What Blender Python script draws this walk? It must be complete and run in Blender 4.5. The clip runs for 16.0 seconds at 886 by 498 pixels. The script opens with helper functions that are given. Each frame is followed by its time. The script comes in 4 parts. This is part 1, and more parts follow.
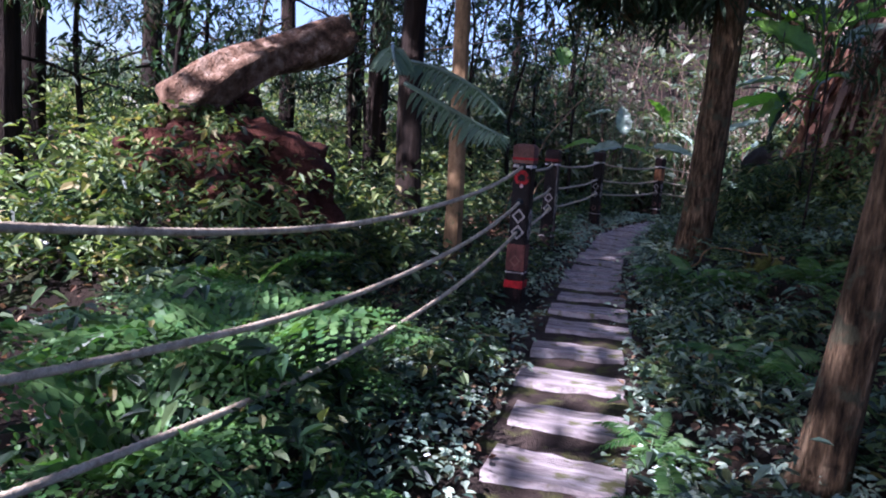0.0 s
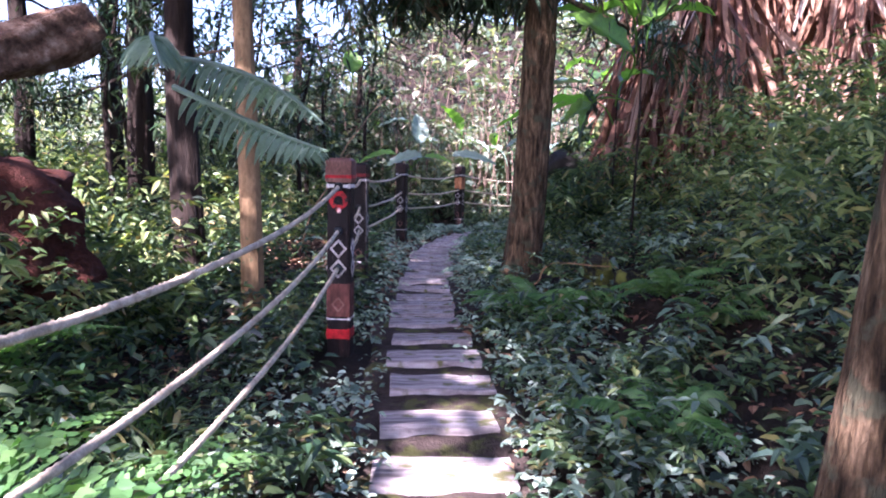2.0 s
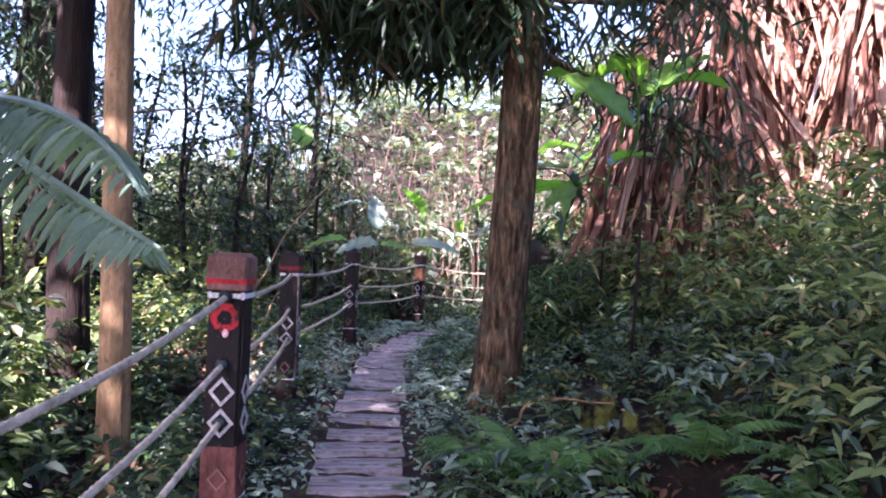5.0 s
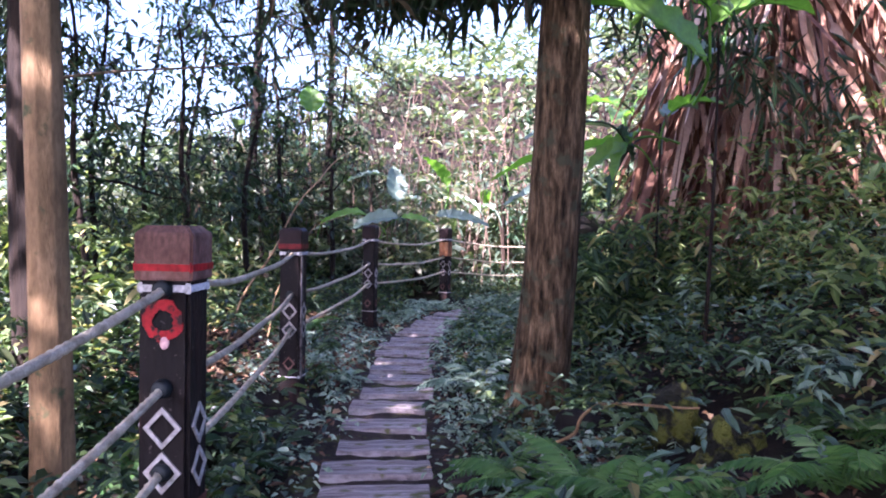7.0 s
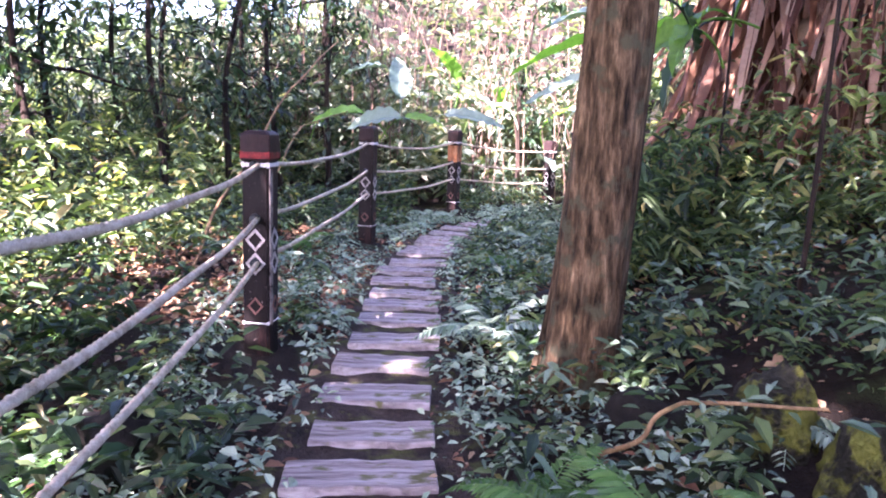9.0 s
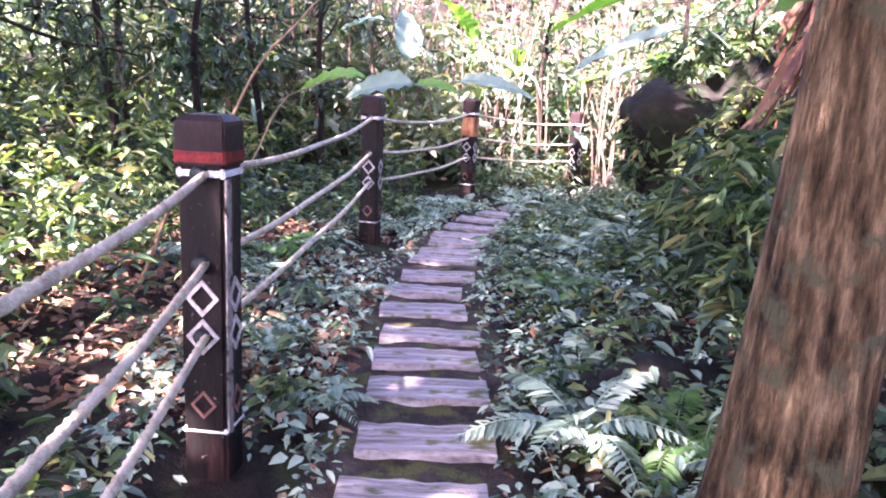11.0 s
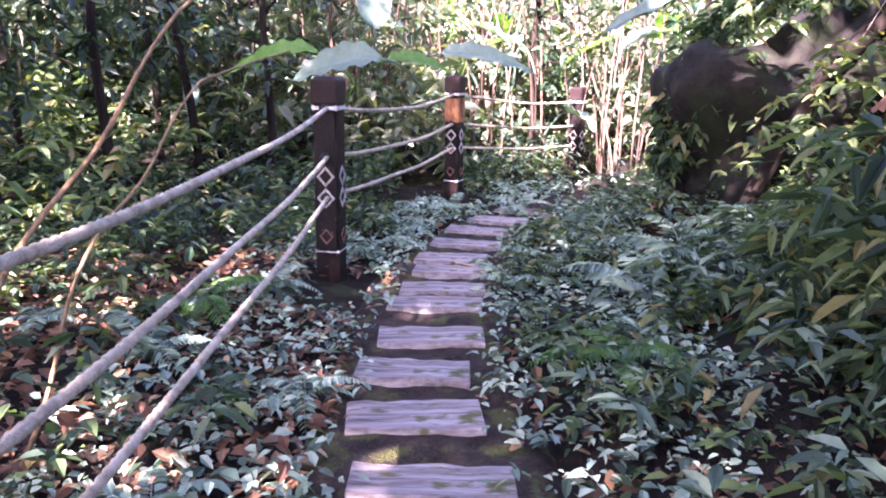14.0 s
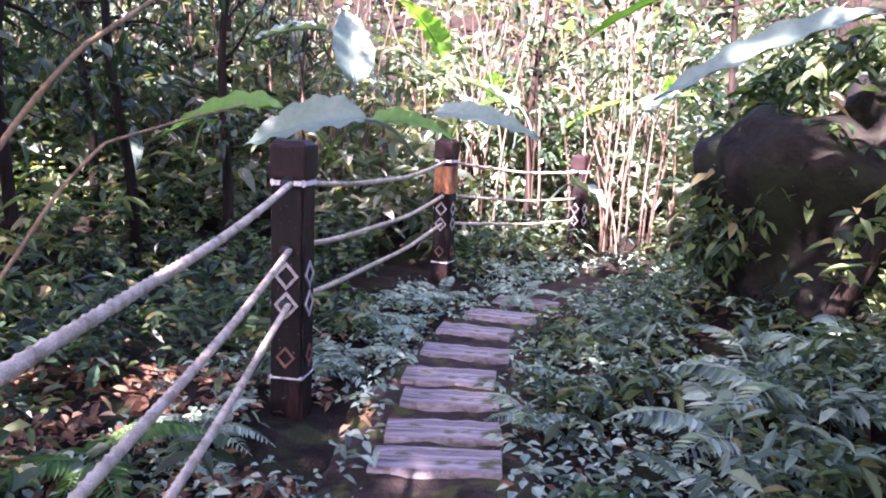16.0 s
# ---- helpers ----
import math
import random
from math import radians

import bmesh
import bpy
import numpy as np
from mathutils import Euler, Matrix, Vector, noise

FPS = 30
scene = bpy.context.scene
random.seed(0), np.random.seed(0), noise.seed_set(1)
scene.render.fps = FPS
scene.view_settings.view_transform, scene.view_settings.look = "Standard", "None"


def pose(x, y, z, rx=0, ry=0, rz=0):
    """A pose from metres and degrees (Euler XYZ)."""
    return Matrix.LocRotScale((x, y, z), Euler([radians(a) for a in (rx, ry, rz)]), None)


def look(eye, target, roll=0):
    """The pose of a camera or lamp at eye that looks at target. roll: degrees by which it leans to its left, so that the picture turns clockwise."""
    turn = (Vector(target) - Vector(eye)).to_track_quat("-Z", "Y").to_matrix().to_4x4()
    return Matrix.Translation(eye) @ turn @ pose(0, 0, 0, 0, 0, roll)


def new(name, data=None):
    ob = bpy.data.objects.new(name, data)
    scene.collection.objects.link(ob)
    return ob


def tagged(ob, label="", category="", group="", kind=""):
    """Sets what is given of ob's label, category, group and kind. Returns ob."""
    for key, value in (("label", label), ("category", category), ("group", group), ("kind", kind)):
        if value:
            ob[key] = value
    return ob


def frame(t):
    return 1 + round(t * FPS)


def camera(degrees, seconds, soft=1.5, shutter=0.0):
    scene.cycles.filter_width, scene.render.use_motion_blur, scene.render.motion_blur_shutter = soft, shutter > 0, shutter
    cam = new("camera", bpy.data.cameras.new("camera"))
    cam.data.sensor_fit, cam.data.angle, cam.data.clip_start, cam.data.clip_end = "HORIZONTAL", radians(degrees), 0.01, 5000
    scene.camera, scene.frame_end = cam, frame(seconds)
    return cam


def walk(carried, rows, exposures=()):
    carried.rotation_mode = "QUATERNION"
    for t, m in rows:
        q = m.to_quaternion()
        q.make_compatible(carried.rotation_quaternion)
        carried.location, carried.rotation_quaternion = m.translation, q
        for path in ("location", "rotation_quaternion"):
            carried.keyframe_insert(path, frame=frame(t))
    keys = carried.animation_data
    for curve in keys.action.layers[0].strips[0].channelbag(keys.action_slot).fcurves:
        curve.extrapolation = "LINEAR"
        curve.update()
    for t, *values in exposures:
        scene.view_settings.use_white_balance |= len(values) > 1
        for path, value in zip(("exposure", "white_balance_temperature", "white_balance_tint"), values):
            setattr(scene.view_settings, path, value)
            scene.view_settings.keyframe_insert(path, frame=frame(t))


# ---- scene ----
cam = camera(60.9, 16.0, soft=2.0)
PATH = [
    (0, (0.578, -1.464, 1.233), (0.019, 0.435, 0.95), 4.0),
    (0.5, (0.474, -1.18, 1.194), (0.072, 0.745, 0.83), 2.9),
    (1, (0.369, -0.802, 1.225), (0.042, 1.141, 0.886), 2.7),
    (1.5, (0.303, -0.568, 1.232), (0.091, 1.389, 0.881), 1.7),
    (2, (0.143, -0.287, 1.229), (0.127, 1.7, 1.005), 1.1),
    (2.5, (0.118, -0.041, 1.224), (0.154, 1.936, 0.929), 1.3),
    (3, (0.152, 0.207, 1.277), (0.25, 2.195, 1.085), 1.0),
    (3.5, (0.162, 0.526, 1.24), (0.279, 2.511, 1.025), 1.2),
    (4, (0.161, 0.807, 1.275), (0.324, 2.796, 1.147), 0.5),
    (4.5, (0.198, 1.124, 1.275), (0.319, 3.118, 1.168), 0.9),
    (5, (0.206, 1.346, 1.313), (0.282, 3.345, 1.314), 2.7),
    (5.2, (0.165, 1.506, 1.309), (0.232, 3.504, 1.275), 3.2),
    (7.3, (0.216, 2.567, 1.263), (0.225, 4.565, 1.179), 1.0),
    (7.5, (0.198, 2.717, 1.234), (0.219, 4.713, 1.116), 2.0),
    (8, (0.155, 2.984, 1.286), (0.245, 4.964, 1.017), 2.2),
    (8.5, (0.176, 3.317, 1.265), (0.26, 5.286, 0.92), 2.1),
    (8.7, (0.19, 3.428, 1.279), (0.191, 5.402, 0.955), 2.0),
    (10.8, (-0.041, 5.105, 1.373), (0.019, 7.045, 0.891), 3.1),
    (11, (-0.091, 5.272, 1.354), (-0.058, 7.225, 0.927), 2.9),
    (11.5, (-0.192, 5.476, 1.41), (-0.068, 7.404, 0.894), 3.5),
    (12, (-0.207, 5.84, 1.4), (-0.105, 7.782, 0.932), 2.8),
    (12.5, (-0.231, 6.134, 1.382), (-0.075, 8.055, 0.845), 3.3),
    (13, (-0.276, 6.406, 1.384), (-0.109, 8.357, 0.976), 1.9),
    (13.5, (-0.177, 6.775, 1.341), (-0.029, 8.732, 0.957), 0.6),
    (14, (-0.158, 7.014, 1.337), (-0.058, 8.951, 0.852), 1.0),
    (14.5, (-0.183, 7.319, 1.321), (-0.061, 9.291, 1.011), 1.0),
    (15, (-0.19, 7.663, 1.325), (-0.026, 9.621, 0.954), 2.5),
    (15.5, (-0.186, 7.88, 1.346), (-0.101, 9.838, 0.949), 2.8),
    (16, (-0.26, 8.261, 1.343), (-0.078, 10.224, 1.01), 2.6),
]
walk(cam, [(t, look(eye, target, roll)) for t, eye, target, roll in PATH],
     [(0, 2.1, 5050, 35), (0.6, 2.8, 5000, 35), (1.5, 3.4, 5200, 41), (5, 3.6, 5450, 43), (7.5, 3.7, 5300, 41), (8.5, 4.5, 5550, 46), (12, 4.85, 5750, 48), (16, 4.35, 5700, 50)])

# ---- world, sun ----
SUN_FROM = Vector((-0.42, -0.72, 0.72)).normalized()
SUN_EL = math.asin(SUN_FROM.z)
SUN_AZ = math.atan2(SUN_FROM.x, SUN_FROM.y)
world = bpy.data.worlds.new("world")
scene.world = world
world.use_nodes = True
wn = world.node_tree
sky = wn.nodes.new("ShaderNodeTexSky")
sky.sky_type = "NISHITA"
sky.sun_disc = False
sky.sun_elevation = SUN_EL
sky.sun_rotation = SUN_AZ
sky.dust_density = 2.5
wn.nodes["Background"].inputs[1].default_value = 0.066
wn.links.new(sky.outputs[0], wn.nodes["Background"].inputs[0])
sun_data = bpy.data.lights.new("sun", "SUN")
sun_data.energy = 5.0
sun_data.angle = radians(0.6)
sun_data.color = (1.0, 0.9, 0.76)
sun = new("sun", sun_data)
sun.matrix_world = look(SUN_FROM * 40, (0, 0, 0))


# ---- materials ----
def nodes_of(name, rough=0.7, gloss=0.14):
    m = bpy.data.materials.new(name)
    m.use_nodes = True
    nt = m.node_tree
    b = nt.nodes["Principled BSDF"]
    b.inputs["Roughness"].default_value = rough
    b.inputs["Specular IOR Level"].default_value = gloss
    return m, nt, b


def ramp_of(nt, fac, stops):
    r = nt.nodes.new("ShaderNodeValToRGB")
    while len(r.color_ramp.elements) < len(stops):
        r.color_ramp.elements.new(0.5)
    for e, (p, c) in zip(r.color_ramp.elements, stops):
        e.position, e.color = p, (*c, 1)
    nt.links.new(fac, r.inputs[0])
    return r.outputs[0]


def noise_of(nt, scale, detail=4, stretch=(1, 1, 1), rough=0.6):
    tc = nt.nodes.new("ShaderNodeTexCoord")
    mp = nt.nodes.new("ShaderNodeMapping")
    mp.inputs["Scale"].default_value = stretch
    n = nt.nodes.new("ShaderNodeTexNoise")
    n.inputs["Scale"].default_value = scale
    n.inputs["Detail"].default_value = detail
    n.inputs["Roughness"].default_value = rough
    nt.links.new(tc.outputs["Object"], mp.inputs[0])
    nt.links.new(mp.outputs[0], n.inputs["Vector"])
    return n.outputs["Fac"]


def mixed(nt, fac, a, b, blend="MIX"):
    x = nt.nodes.new("ShaderNodeMix")
    x.data_type, x.blend_type = "RGBA", blend
    for v, s in ((fac, x.inputs[0]), (a, x.inputs[6]), (b, x.inputs[7])):
        if isinstance(v, (int, float)):
            s.default_value = v
        elif isinstance(v, tuple):
            s.default_value = (*v, 1)
        else:
            nt.links.new(v, s)
    return x.outputs[2]


def bumped(nt, b, height, strength=0.5, distance=0.02):
    n = nt.nodes.new("ShaderNodeBump")
    n.inputs["Strength"].default_value = strength
    n.inputs["Distance"].default_value = distance
    nt.links.new(height, n.inputs["Height"])
    nt.links.new(n.outputs[0], b.inputs["Normal"])


def leaf_material(name, stops, rough=0.52, through_light=0.35, glow=(1.3, 1.5, 0.5)):
    """Leaf: colour varies from leaf to leaf, and light passes through the blade."""
    m, nt, b = nodes_of(name, rough, 0.34)
    geo = nt.nodes.new("ShaderNodeNewGeometry")
    col = ramp_of(nt, geo.outputs["Random Per Island"], stops)
    col = mixed(nt, 0.5, col, ramp_of(nt, noise_of(nt, 30, 3), [(0.3, (0.45, 0.45, 0.45)), (0.7, (1, 1, 1))]), "MULTIPLY")
    nt.links.new(col, b.inputs["Base Color"])
    tr = nt.nodes.new("ShaderNodeBsdfTranslucent")
    nt.links.new(mixed(nt, 1.0, col, glow, "MULTIPLY"), tr.inputs[0])
    mx = nt.nodes.new("ShaderNodeMixShader")
    mx.inputs[0].default_value = through_light
    nt.links.new(b.outputs[0], mx.inputs[1])
    nt.links.new(tr.outputs[0], mx.inputs[2])
    nt.links.new(mx.outputs[0], nt.nodes["Material Output"].inputs[0])
    return m


def surface(name, stops, scale, rough=0.8, bump=0.6, distance=0.02, stretch=(1, 1, 1), fine=60, moss=None):
    m, nt, b = nodes_of(name, rough)
    n1 = noise_of(nt, scale, 6, stretch)
    n2 = noise_of(nt, fine, 4, stretch)
    col = ramp_of(nt, n1, stops)
    col = mixed(nt, 0.6, col, ramp_of(nt, n2, [(0.3, (0.4, 0.4, 0.4)), (0.65, (1.1, 1.1, 1.1))]), "MULTIPLY")
    if moss:
        col = mixed(nt, ramp_of(nt, noise_of(nt, moss[1], 5), [(moss[2], (0, 0, 0)), (moss[2] + 0.09, (1, 1, 1))]), col, moss[0])
    nt.links.new(col, b.inputs["Base Color"])
    add = nt.nodes.new("ShaderNodeMath")
    nt.links.new(n1, add.inputs[0])
    nt.links.new(n2, add.inputs[1])
    bumped(nt, b, add.outputs[0], bump, distance)
    return m


# near-black low ends of the leaf ramps stand in for deep shadow between leaves
G1, G2, G3 = (0.008, 0.018, 0.008), (0.045, 0.085, 0.034), (0.13, 0.18, 0.065)
M_LEAF = leaf_material("leaf_green", [(0, G1), (0.5, G2), (0.85, G3), (1, (0.2, 0.16, 0.06))])
M_SHRUB = leaf_material("shrub_leaf", [(0, (0.014, 0.03, 0.012)), (0.45, (0.11, 0.165, 0.06)), (0.85, (0.26, 0.3, 0.11)), (1, (0.3, 0.22, 0.1))])
M_DARKLEAF = leaf_material("leaf_dark", [(0, (0.006, 0.014, 0.007)), (0.6, (0.03, 0.065, 0.03)), (1, (0.08, 0.12, 0.05))], 0.35, 0.25)
# bluish pale tone: skylight sheen on shaded leaves, put into the colour
M_PALE = leaf_material("leaf_skylight_pale", [(0, (0.02, 0.045, 0.034)), (0.5, (0.24, 0.33, 0.255)), (1, (0.46, 0.53, 0.4))], 0.32, 0.25)
# darker copy of the pale leaf, toned down for the shaded bank
M_COOL = leaf_material("leaf_cool_shaded", [(0, (0.012, 0.028, 0.02)), (0.5, (0.1, 0.16, 0.115)), (1, (0.22, 0.28, 0.19))], 0.4, 0.25)
M_FERN = leaf_material("fern_green", [(0, (0.05, 0.13, 0.035)), (1, (0.13, 0.23, 0.07))], 0.45, 0.4)
M_BIGLEAF = leaf_material("broad_leaf_green", [(0, (0.11, 0.25, 0.04)), (1, (0.2, 0.36, 0.06))], 0.35, 0.55)
M_DULLLEAF = leaf_material("grey_green_leaf", [(0, (0.1, 0.16, 0.115)), (1, (0.2, 0.27, 0.19))], 0.3, 0.25)
M_NEEDLE = leaf_material("needle_dark", [(0, (0.012, 0.03, 0.012)), (0.7, (0.03, 0.06, 0.02)), (1, (0.08, 0.05, 0.02))], 0.6, 0.15)
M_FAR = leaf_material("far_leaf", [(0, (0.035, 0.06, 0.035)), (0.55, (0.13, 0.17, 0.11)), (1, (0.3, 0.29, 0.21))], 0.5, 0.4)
M_LITTER = leaf_material("dead_leaf", [(0, (0.08, 0.035, 0.02)), (0.6, (0.2, 0.1, 0.05)), (1, (0.4, 0.28, 0.16))], 0.7, 0.15, (1.2, 1, 0.8))
M_DRY = leaf_material("dry_frond", [(0, (0.07, 0.024, 0.014)), (0.5, (0.2, 0.095, 0.052)), (0.8, (0.42, 0.25, 0.16)), (1, (0.66, 0.52, 0.4))], 0.75, 0.15, (1.2, 1, 0.8))
M_STRAW = leaf_material("dry_stalk", [(0, (0.035, 0.02, 0.013)), (0.6, (0.11, 0.07, 0.046)), (1, (0.2, 0.14, 0.1))], 0.7, 0.1, (1.1, 1, 0.8))
M_SOIL = surface("soil", [(0.3, (0.008, 0.005, 0.004)), (0.6, (0.024, 0.016, 0.011)), (0.8, (0.06, 0.04, 0.028))], 3, 0.95, 0.9, 0.05, moss=((0.03, 0.035, 0.013), 2.4, 0.55))
M_PATH = surface("path_soil", [(0.3, (0.02, 0.014, 0.011)), (0.6, (0.06, 0.042, 0.033)), (0.85, (0.13, 0.095, 0.075))], 7, 0.95, 0.9, 0.03, moss=((0.075, 0.075, 0.024), 6, 0.52))
M_REDSOIL = surface("red_earth", [(0.3, (0.03, 0.01, 0.007)), (0.6, (0.11, 0.037, 0.024)), (0.85, (0.26, 0.11, 0.075))], 7, 0.95, 1.0, 0.08)
# rock taken near black: the shade under overhanging plants is in its colour
M_ROCK = surface("shade_dark_rock", [(0.3, (0.006, 0.005, 0.004)), (0.6, (0.016, 0.013, 0.01)), (0.9, (0.07, 0.055, 0.04))], 4, 0.85, 0.4, 0.04, fine=22, moss=((0.014, 0.017, 0.008), 2.2, 0.52))
M_MOSSROCK = surface("mossy_rock", [(0.3, (0.015, 0.015, 0.01)), (0.7, (0.05, 0.045, 0.03))], 6, 0.9, 1.0, 0.06, moss=((0.13, 0.135, 0.025), 7, 0.44))
M_BARK = surface("cedar_bark", [(0.34, (0.014, 0.009, 0.005)), (0.5, (0.1, 0.062, 0.031)), (0.72, (0.31, 0.21, 0.12))], 26, 0.92, 1.0, 0.05, (1, 1, 0.2), 95, moss=((0.075, 0.07, 0.04), 7, 0.54))
M_DARKBARK = surface("dark_bark", [(0.3, (0.008, 0.006, 0.005)), (0.7, (0.03, 0.02, 0.014))], 14, 0.9, 0.9, 0.02, (1, 1, 0.14), 70)
M_YOUNGBARK = surface("ochre_bark", [(0.3, (0.12, 0.075, 0.035)), (0.7, (0.32, 0.2, 0.1))], 10, 0.85, 0.6, 0.01, (1, 1, 0.3), 60, moss=((0.06, 0.07, 0.03), 9, 0.6))
M_LOG = surface("old_log", [(0.3, (0.05, 0.027, 0.017)), (0.5, (0.22, 0.13, 0.08)), (0.75, (0.5, 0.37, 0.27))], 9, 0.9, 1.0, 0.06, (1, 1, 1), 40)
M_TREAD = surface("weathered_plank", [(0.32, (0.11, 0.085, 0.078)), (0.5, (0.34, 0.285, 0.27)), (0.75, (0.56, 0.5, 0.48))], 11, 0.8, 0.9, 0.014, (0.16, 1, 1), 60, moss=((0.12, 0.115, 0.045), 3.5, 0.55))
M_POST = surface("dark_stained_wood", [(0.3, (0.004, 0.003, 0.003)), (0.55, (0.011, 0.007, 0.006)), (0.8, (0.05, 0.018, 0.014))], 9, 0.6, 0.5, 0.008, (1, 1, 0.3), 70, moss=((0.2, 0.16, 0.14), 34, 0.66))
M_POSTRED = surface("red_brown_wood", [(0.3, (0.05, 0.018, 0.013)), (0.6, (0.17, 0.06, 0.045)), (0.85, (0.28, 0.12, 0.09))], 9, 0.6, 0.5, 0.008, (1, 1, 0.4), 70)
M_POSTCAP = surface("worn_brown_cap", [(0.3, (0.07, 0.03, 0.022)), (0.55, (0.2, 0.1, 0.075)), (0.8, (0.36, 0.22, 0.18))], 14, 0.7, 0.6, 0.006, (1, 1, 0.5), 90)
M_POSTCAPDARK = surface("dark_brown_cap", [(0.3, (0.008, 0.005, 0.005)), (0.6, (0.024, 0.012, 0.011)), (0.85, (0.09, 0.045, 0.04))], 14, 0.6, 0.5, 0.006, (1, 1, 0.5), 90)
M_DULLRED = surface("dull_red_paint", [(0.3, (0.03, 0.008, 0.008)), (0.5, (0.14, 0.012, 0.012)), (0.8, (0.28, 0.03, 0.025))], 18, 0.5, 0.3, 0.004)
M_ORANGE = surface("bare_orange_wood", [(0.38, (0.03, 0.014, 0.01)), (0.5, (0.34, 0.14, 0.06)), (0.75, (0.6, 0.33, 0.18))], 9, 0.8, 0.5, 0.006, (1, 1, 0.4), 60)
M_REDWORN = surface("worn_red_paint", [(0.3, (0.16, 0.012, 0.012)), (0.6, (0.48, 0.02, 0.022)), (0.9, (0.55, 0.06, 0.05))], 14, 0.55, 0.4, 0.004, moss=((0.03, 0.014, 0.012), 30, 0.5))
M_CHIPPED = surface("chipped_edge_wood", [(0.3, (0.1, 0.08, 0.065)), (0.6, (0.3, 0.26, 0.22)), (0.85, (0.48, 0.43, 0.38))], 18, 0.8, 0.5, 0.004, (1, 1, 0.4), 80, moss=((0.02, 0.012, 0.01), 16, 0.52))
M_PINK = surface("faded_pink_paint", [(0.3, (0.5, 0.25, 0.24)), (0.7, (0.75, 0.5, 0.48))], 40, 0.6, 0.2, 0.003)
M_RED = surface("red_paint", [(0.3, (0.2, 0.012, 0.012)), (0.6, (0.5, 0.02, 0.022)), (0.9, (0.55, 0.05, 0.045))], 14, 0.5, 0.3, 0.004)
M_WHITE = surface("chipped_white_paint", [(0.3, (0.3, 0.27, 0.25)), (0.5, (0.62, 0.58, 0.55)), (0.8, (0.78, 0.75, 0.72))], 30, 0.6, 0.3, 0.003)
M_DIA = surface("grey_painted_carving", [(0.3, (0.22, 0.19, 0.17)), (0.6, (0.5, 0.45, 0.41)), (0.8, (0.62, 0.58, 0.54))], 24, 0.7, 0.4, 0.004)
M_ROPE = surface("rope_fibre", [(0.3, (0.26, 0.2, 0.13)), (0.55, (0.52, 0.43, 0.3)), (0.85, (0.68, 0.58, 0.43))], 20, 0.9, 0.8, 0.004, fine=220)
M_COLLAR = surface("black_collar", [(0.3, (0.01, 0.01, 0.01)), (0.7, (0.03, 0.035, 0.035))], 20, 0.5, 0.3, 0.003)


# ---- mesh builders ----
def mesh_of(name, verts, faces, mat, smooth=False):
    me = bpy.data.meshes.new(name)
    v = np.asarray(verts, dtype=np.float32)
    f = np.asarray(faces, dtype=np.int32)
    k = f.shape[1]
    me.vertices.add(len(v))
    me.vertices.foreach_set("co", v.ravel())
    me.loops.add(f.size)
    me.loops.foreach_set("vertex_index", f.ravel())
    me.polygons.add(len(f))
    me.polygons.foreach_set("loop_start", np.arange(len(f), dtype=np.int32) * k)
    me.polygons.foreach_set("use_smooth", np.full(len(f), smooth, dtype=bool))
    me.update(calc_edges=True)
    me.validate()
    me.materials.append(mat)
    return me


def from_bm(name, bm, mat, smooth=False):
    me = bpy.data.meshes.new(name)
    for f in bm.faces:
        f.smooth = smooth
    bm.to_mesh(me)
    bm.free()
    me.materials.append(mat)
    return me


def part(name, me, parent, m=None, label=""):
    ob = new(name, me)
    ob.parent = parent
    if m is not None:
        ob.matrix_basis = m
    return tagged(ob, label)


rng = np.random.default_rng(7)


def unit(a):
    return a / np.maximum(np.linalg.norm(a, axis=-1, keepdims=True), 1e-6)


def leaf_geometry(base, way, length, width, fold=0.3, curl=0.35, widest=0.36):
    """Folded leaf blades: six corners and two quads each."""
    n = len(base)
    length, width = np.broadcast_to(length, n)[:, None], np.broadcast_to(width, n)[:, None]
    way = unit(way)
    up = np.array((0, 0, 1.0)) + rng.normal(0, 0.35, (n, 3))
    side = unit(np.cross(way, up))
    nrm = unit(np.cross(side, way))
    drop = np.array((0, 0, -1.0)) * curl * length
    v = np.empty((n, 6, 3))
    v[:, 0] = base
    v[:, 1] = base + way * length * widest + side * width * 0.5 + nrm * fold * width * 0.5 + drop * 0.1
    v[:, 2] = base + way * length * 0.72 + side * width * 0.36 + nrm * fold * width * 0.3 + drop * 0.45
    v[:, 3] = base + way * length + drop
    v[:, 4] = base + way * length * 0.72 - side * width * 0.36 + nrm * fold * width * 0.3 + drop * 0.45
    v[:, 5] = base + way * length * widest - side * width * 0.5 + nrm * fold * width * 0.5 + drop * 0.1
    k = np.arange(n)[:, None] * 6
    f = np.concatenate([k + np.array((0, 1, 2, 3)), k + np.array((0, 3, 4, 5))])
    return v.reshape(-1, 3), f


def stack(parts):
    vs, fs, o = [], [], 0
    for v, f in parts:
        vs.append(v)
        fs.append(np.asarray(f) + o)
        o += len(v)
    return np.concatenate(vs), np.concatenate(fs)


def rosettes(at, leaves, length, ratio, tilt=0.25, spread=0.04, fold=0.3, curl=0.35):
    """Plants: a whorl of leaves round each point."""
    n = len(at)
    a = rng.uniform(0, 6.283, (n, 1)) + np.arange(leaves) * 6.283 / leaves + rng.normal(0, 0.35, (n, leaves))
    e = rng.normal(tilt, 0.35, (n, leaves))
    way = np.stack([np.cos(a) * np.cos(e), np.sin(a) * np.cos(e), np.sin(e)], -1).reshape(-1, 3)
    base = np.repeat(at, leaves, 0) + way * spread * 0.3 + rng.normal(0, spread * 0.5, (n * leaves, 3)) * (1, 1, 0.9)
    size = np.repeat(np.broadcast_to(length, n), leaves) * rng.uniform(0.6, 1.25, n * leaves)
    return leaf_geometry(base, way, size, size * ratio, fold, curl)


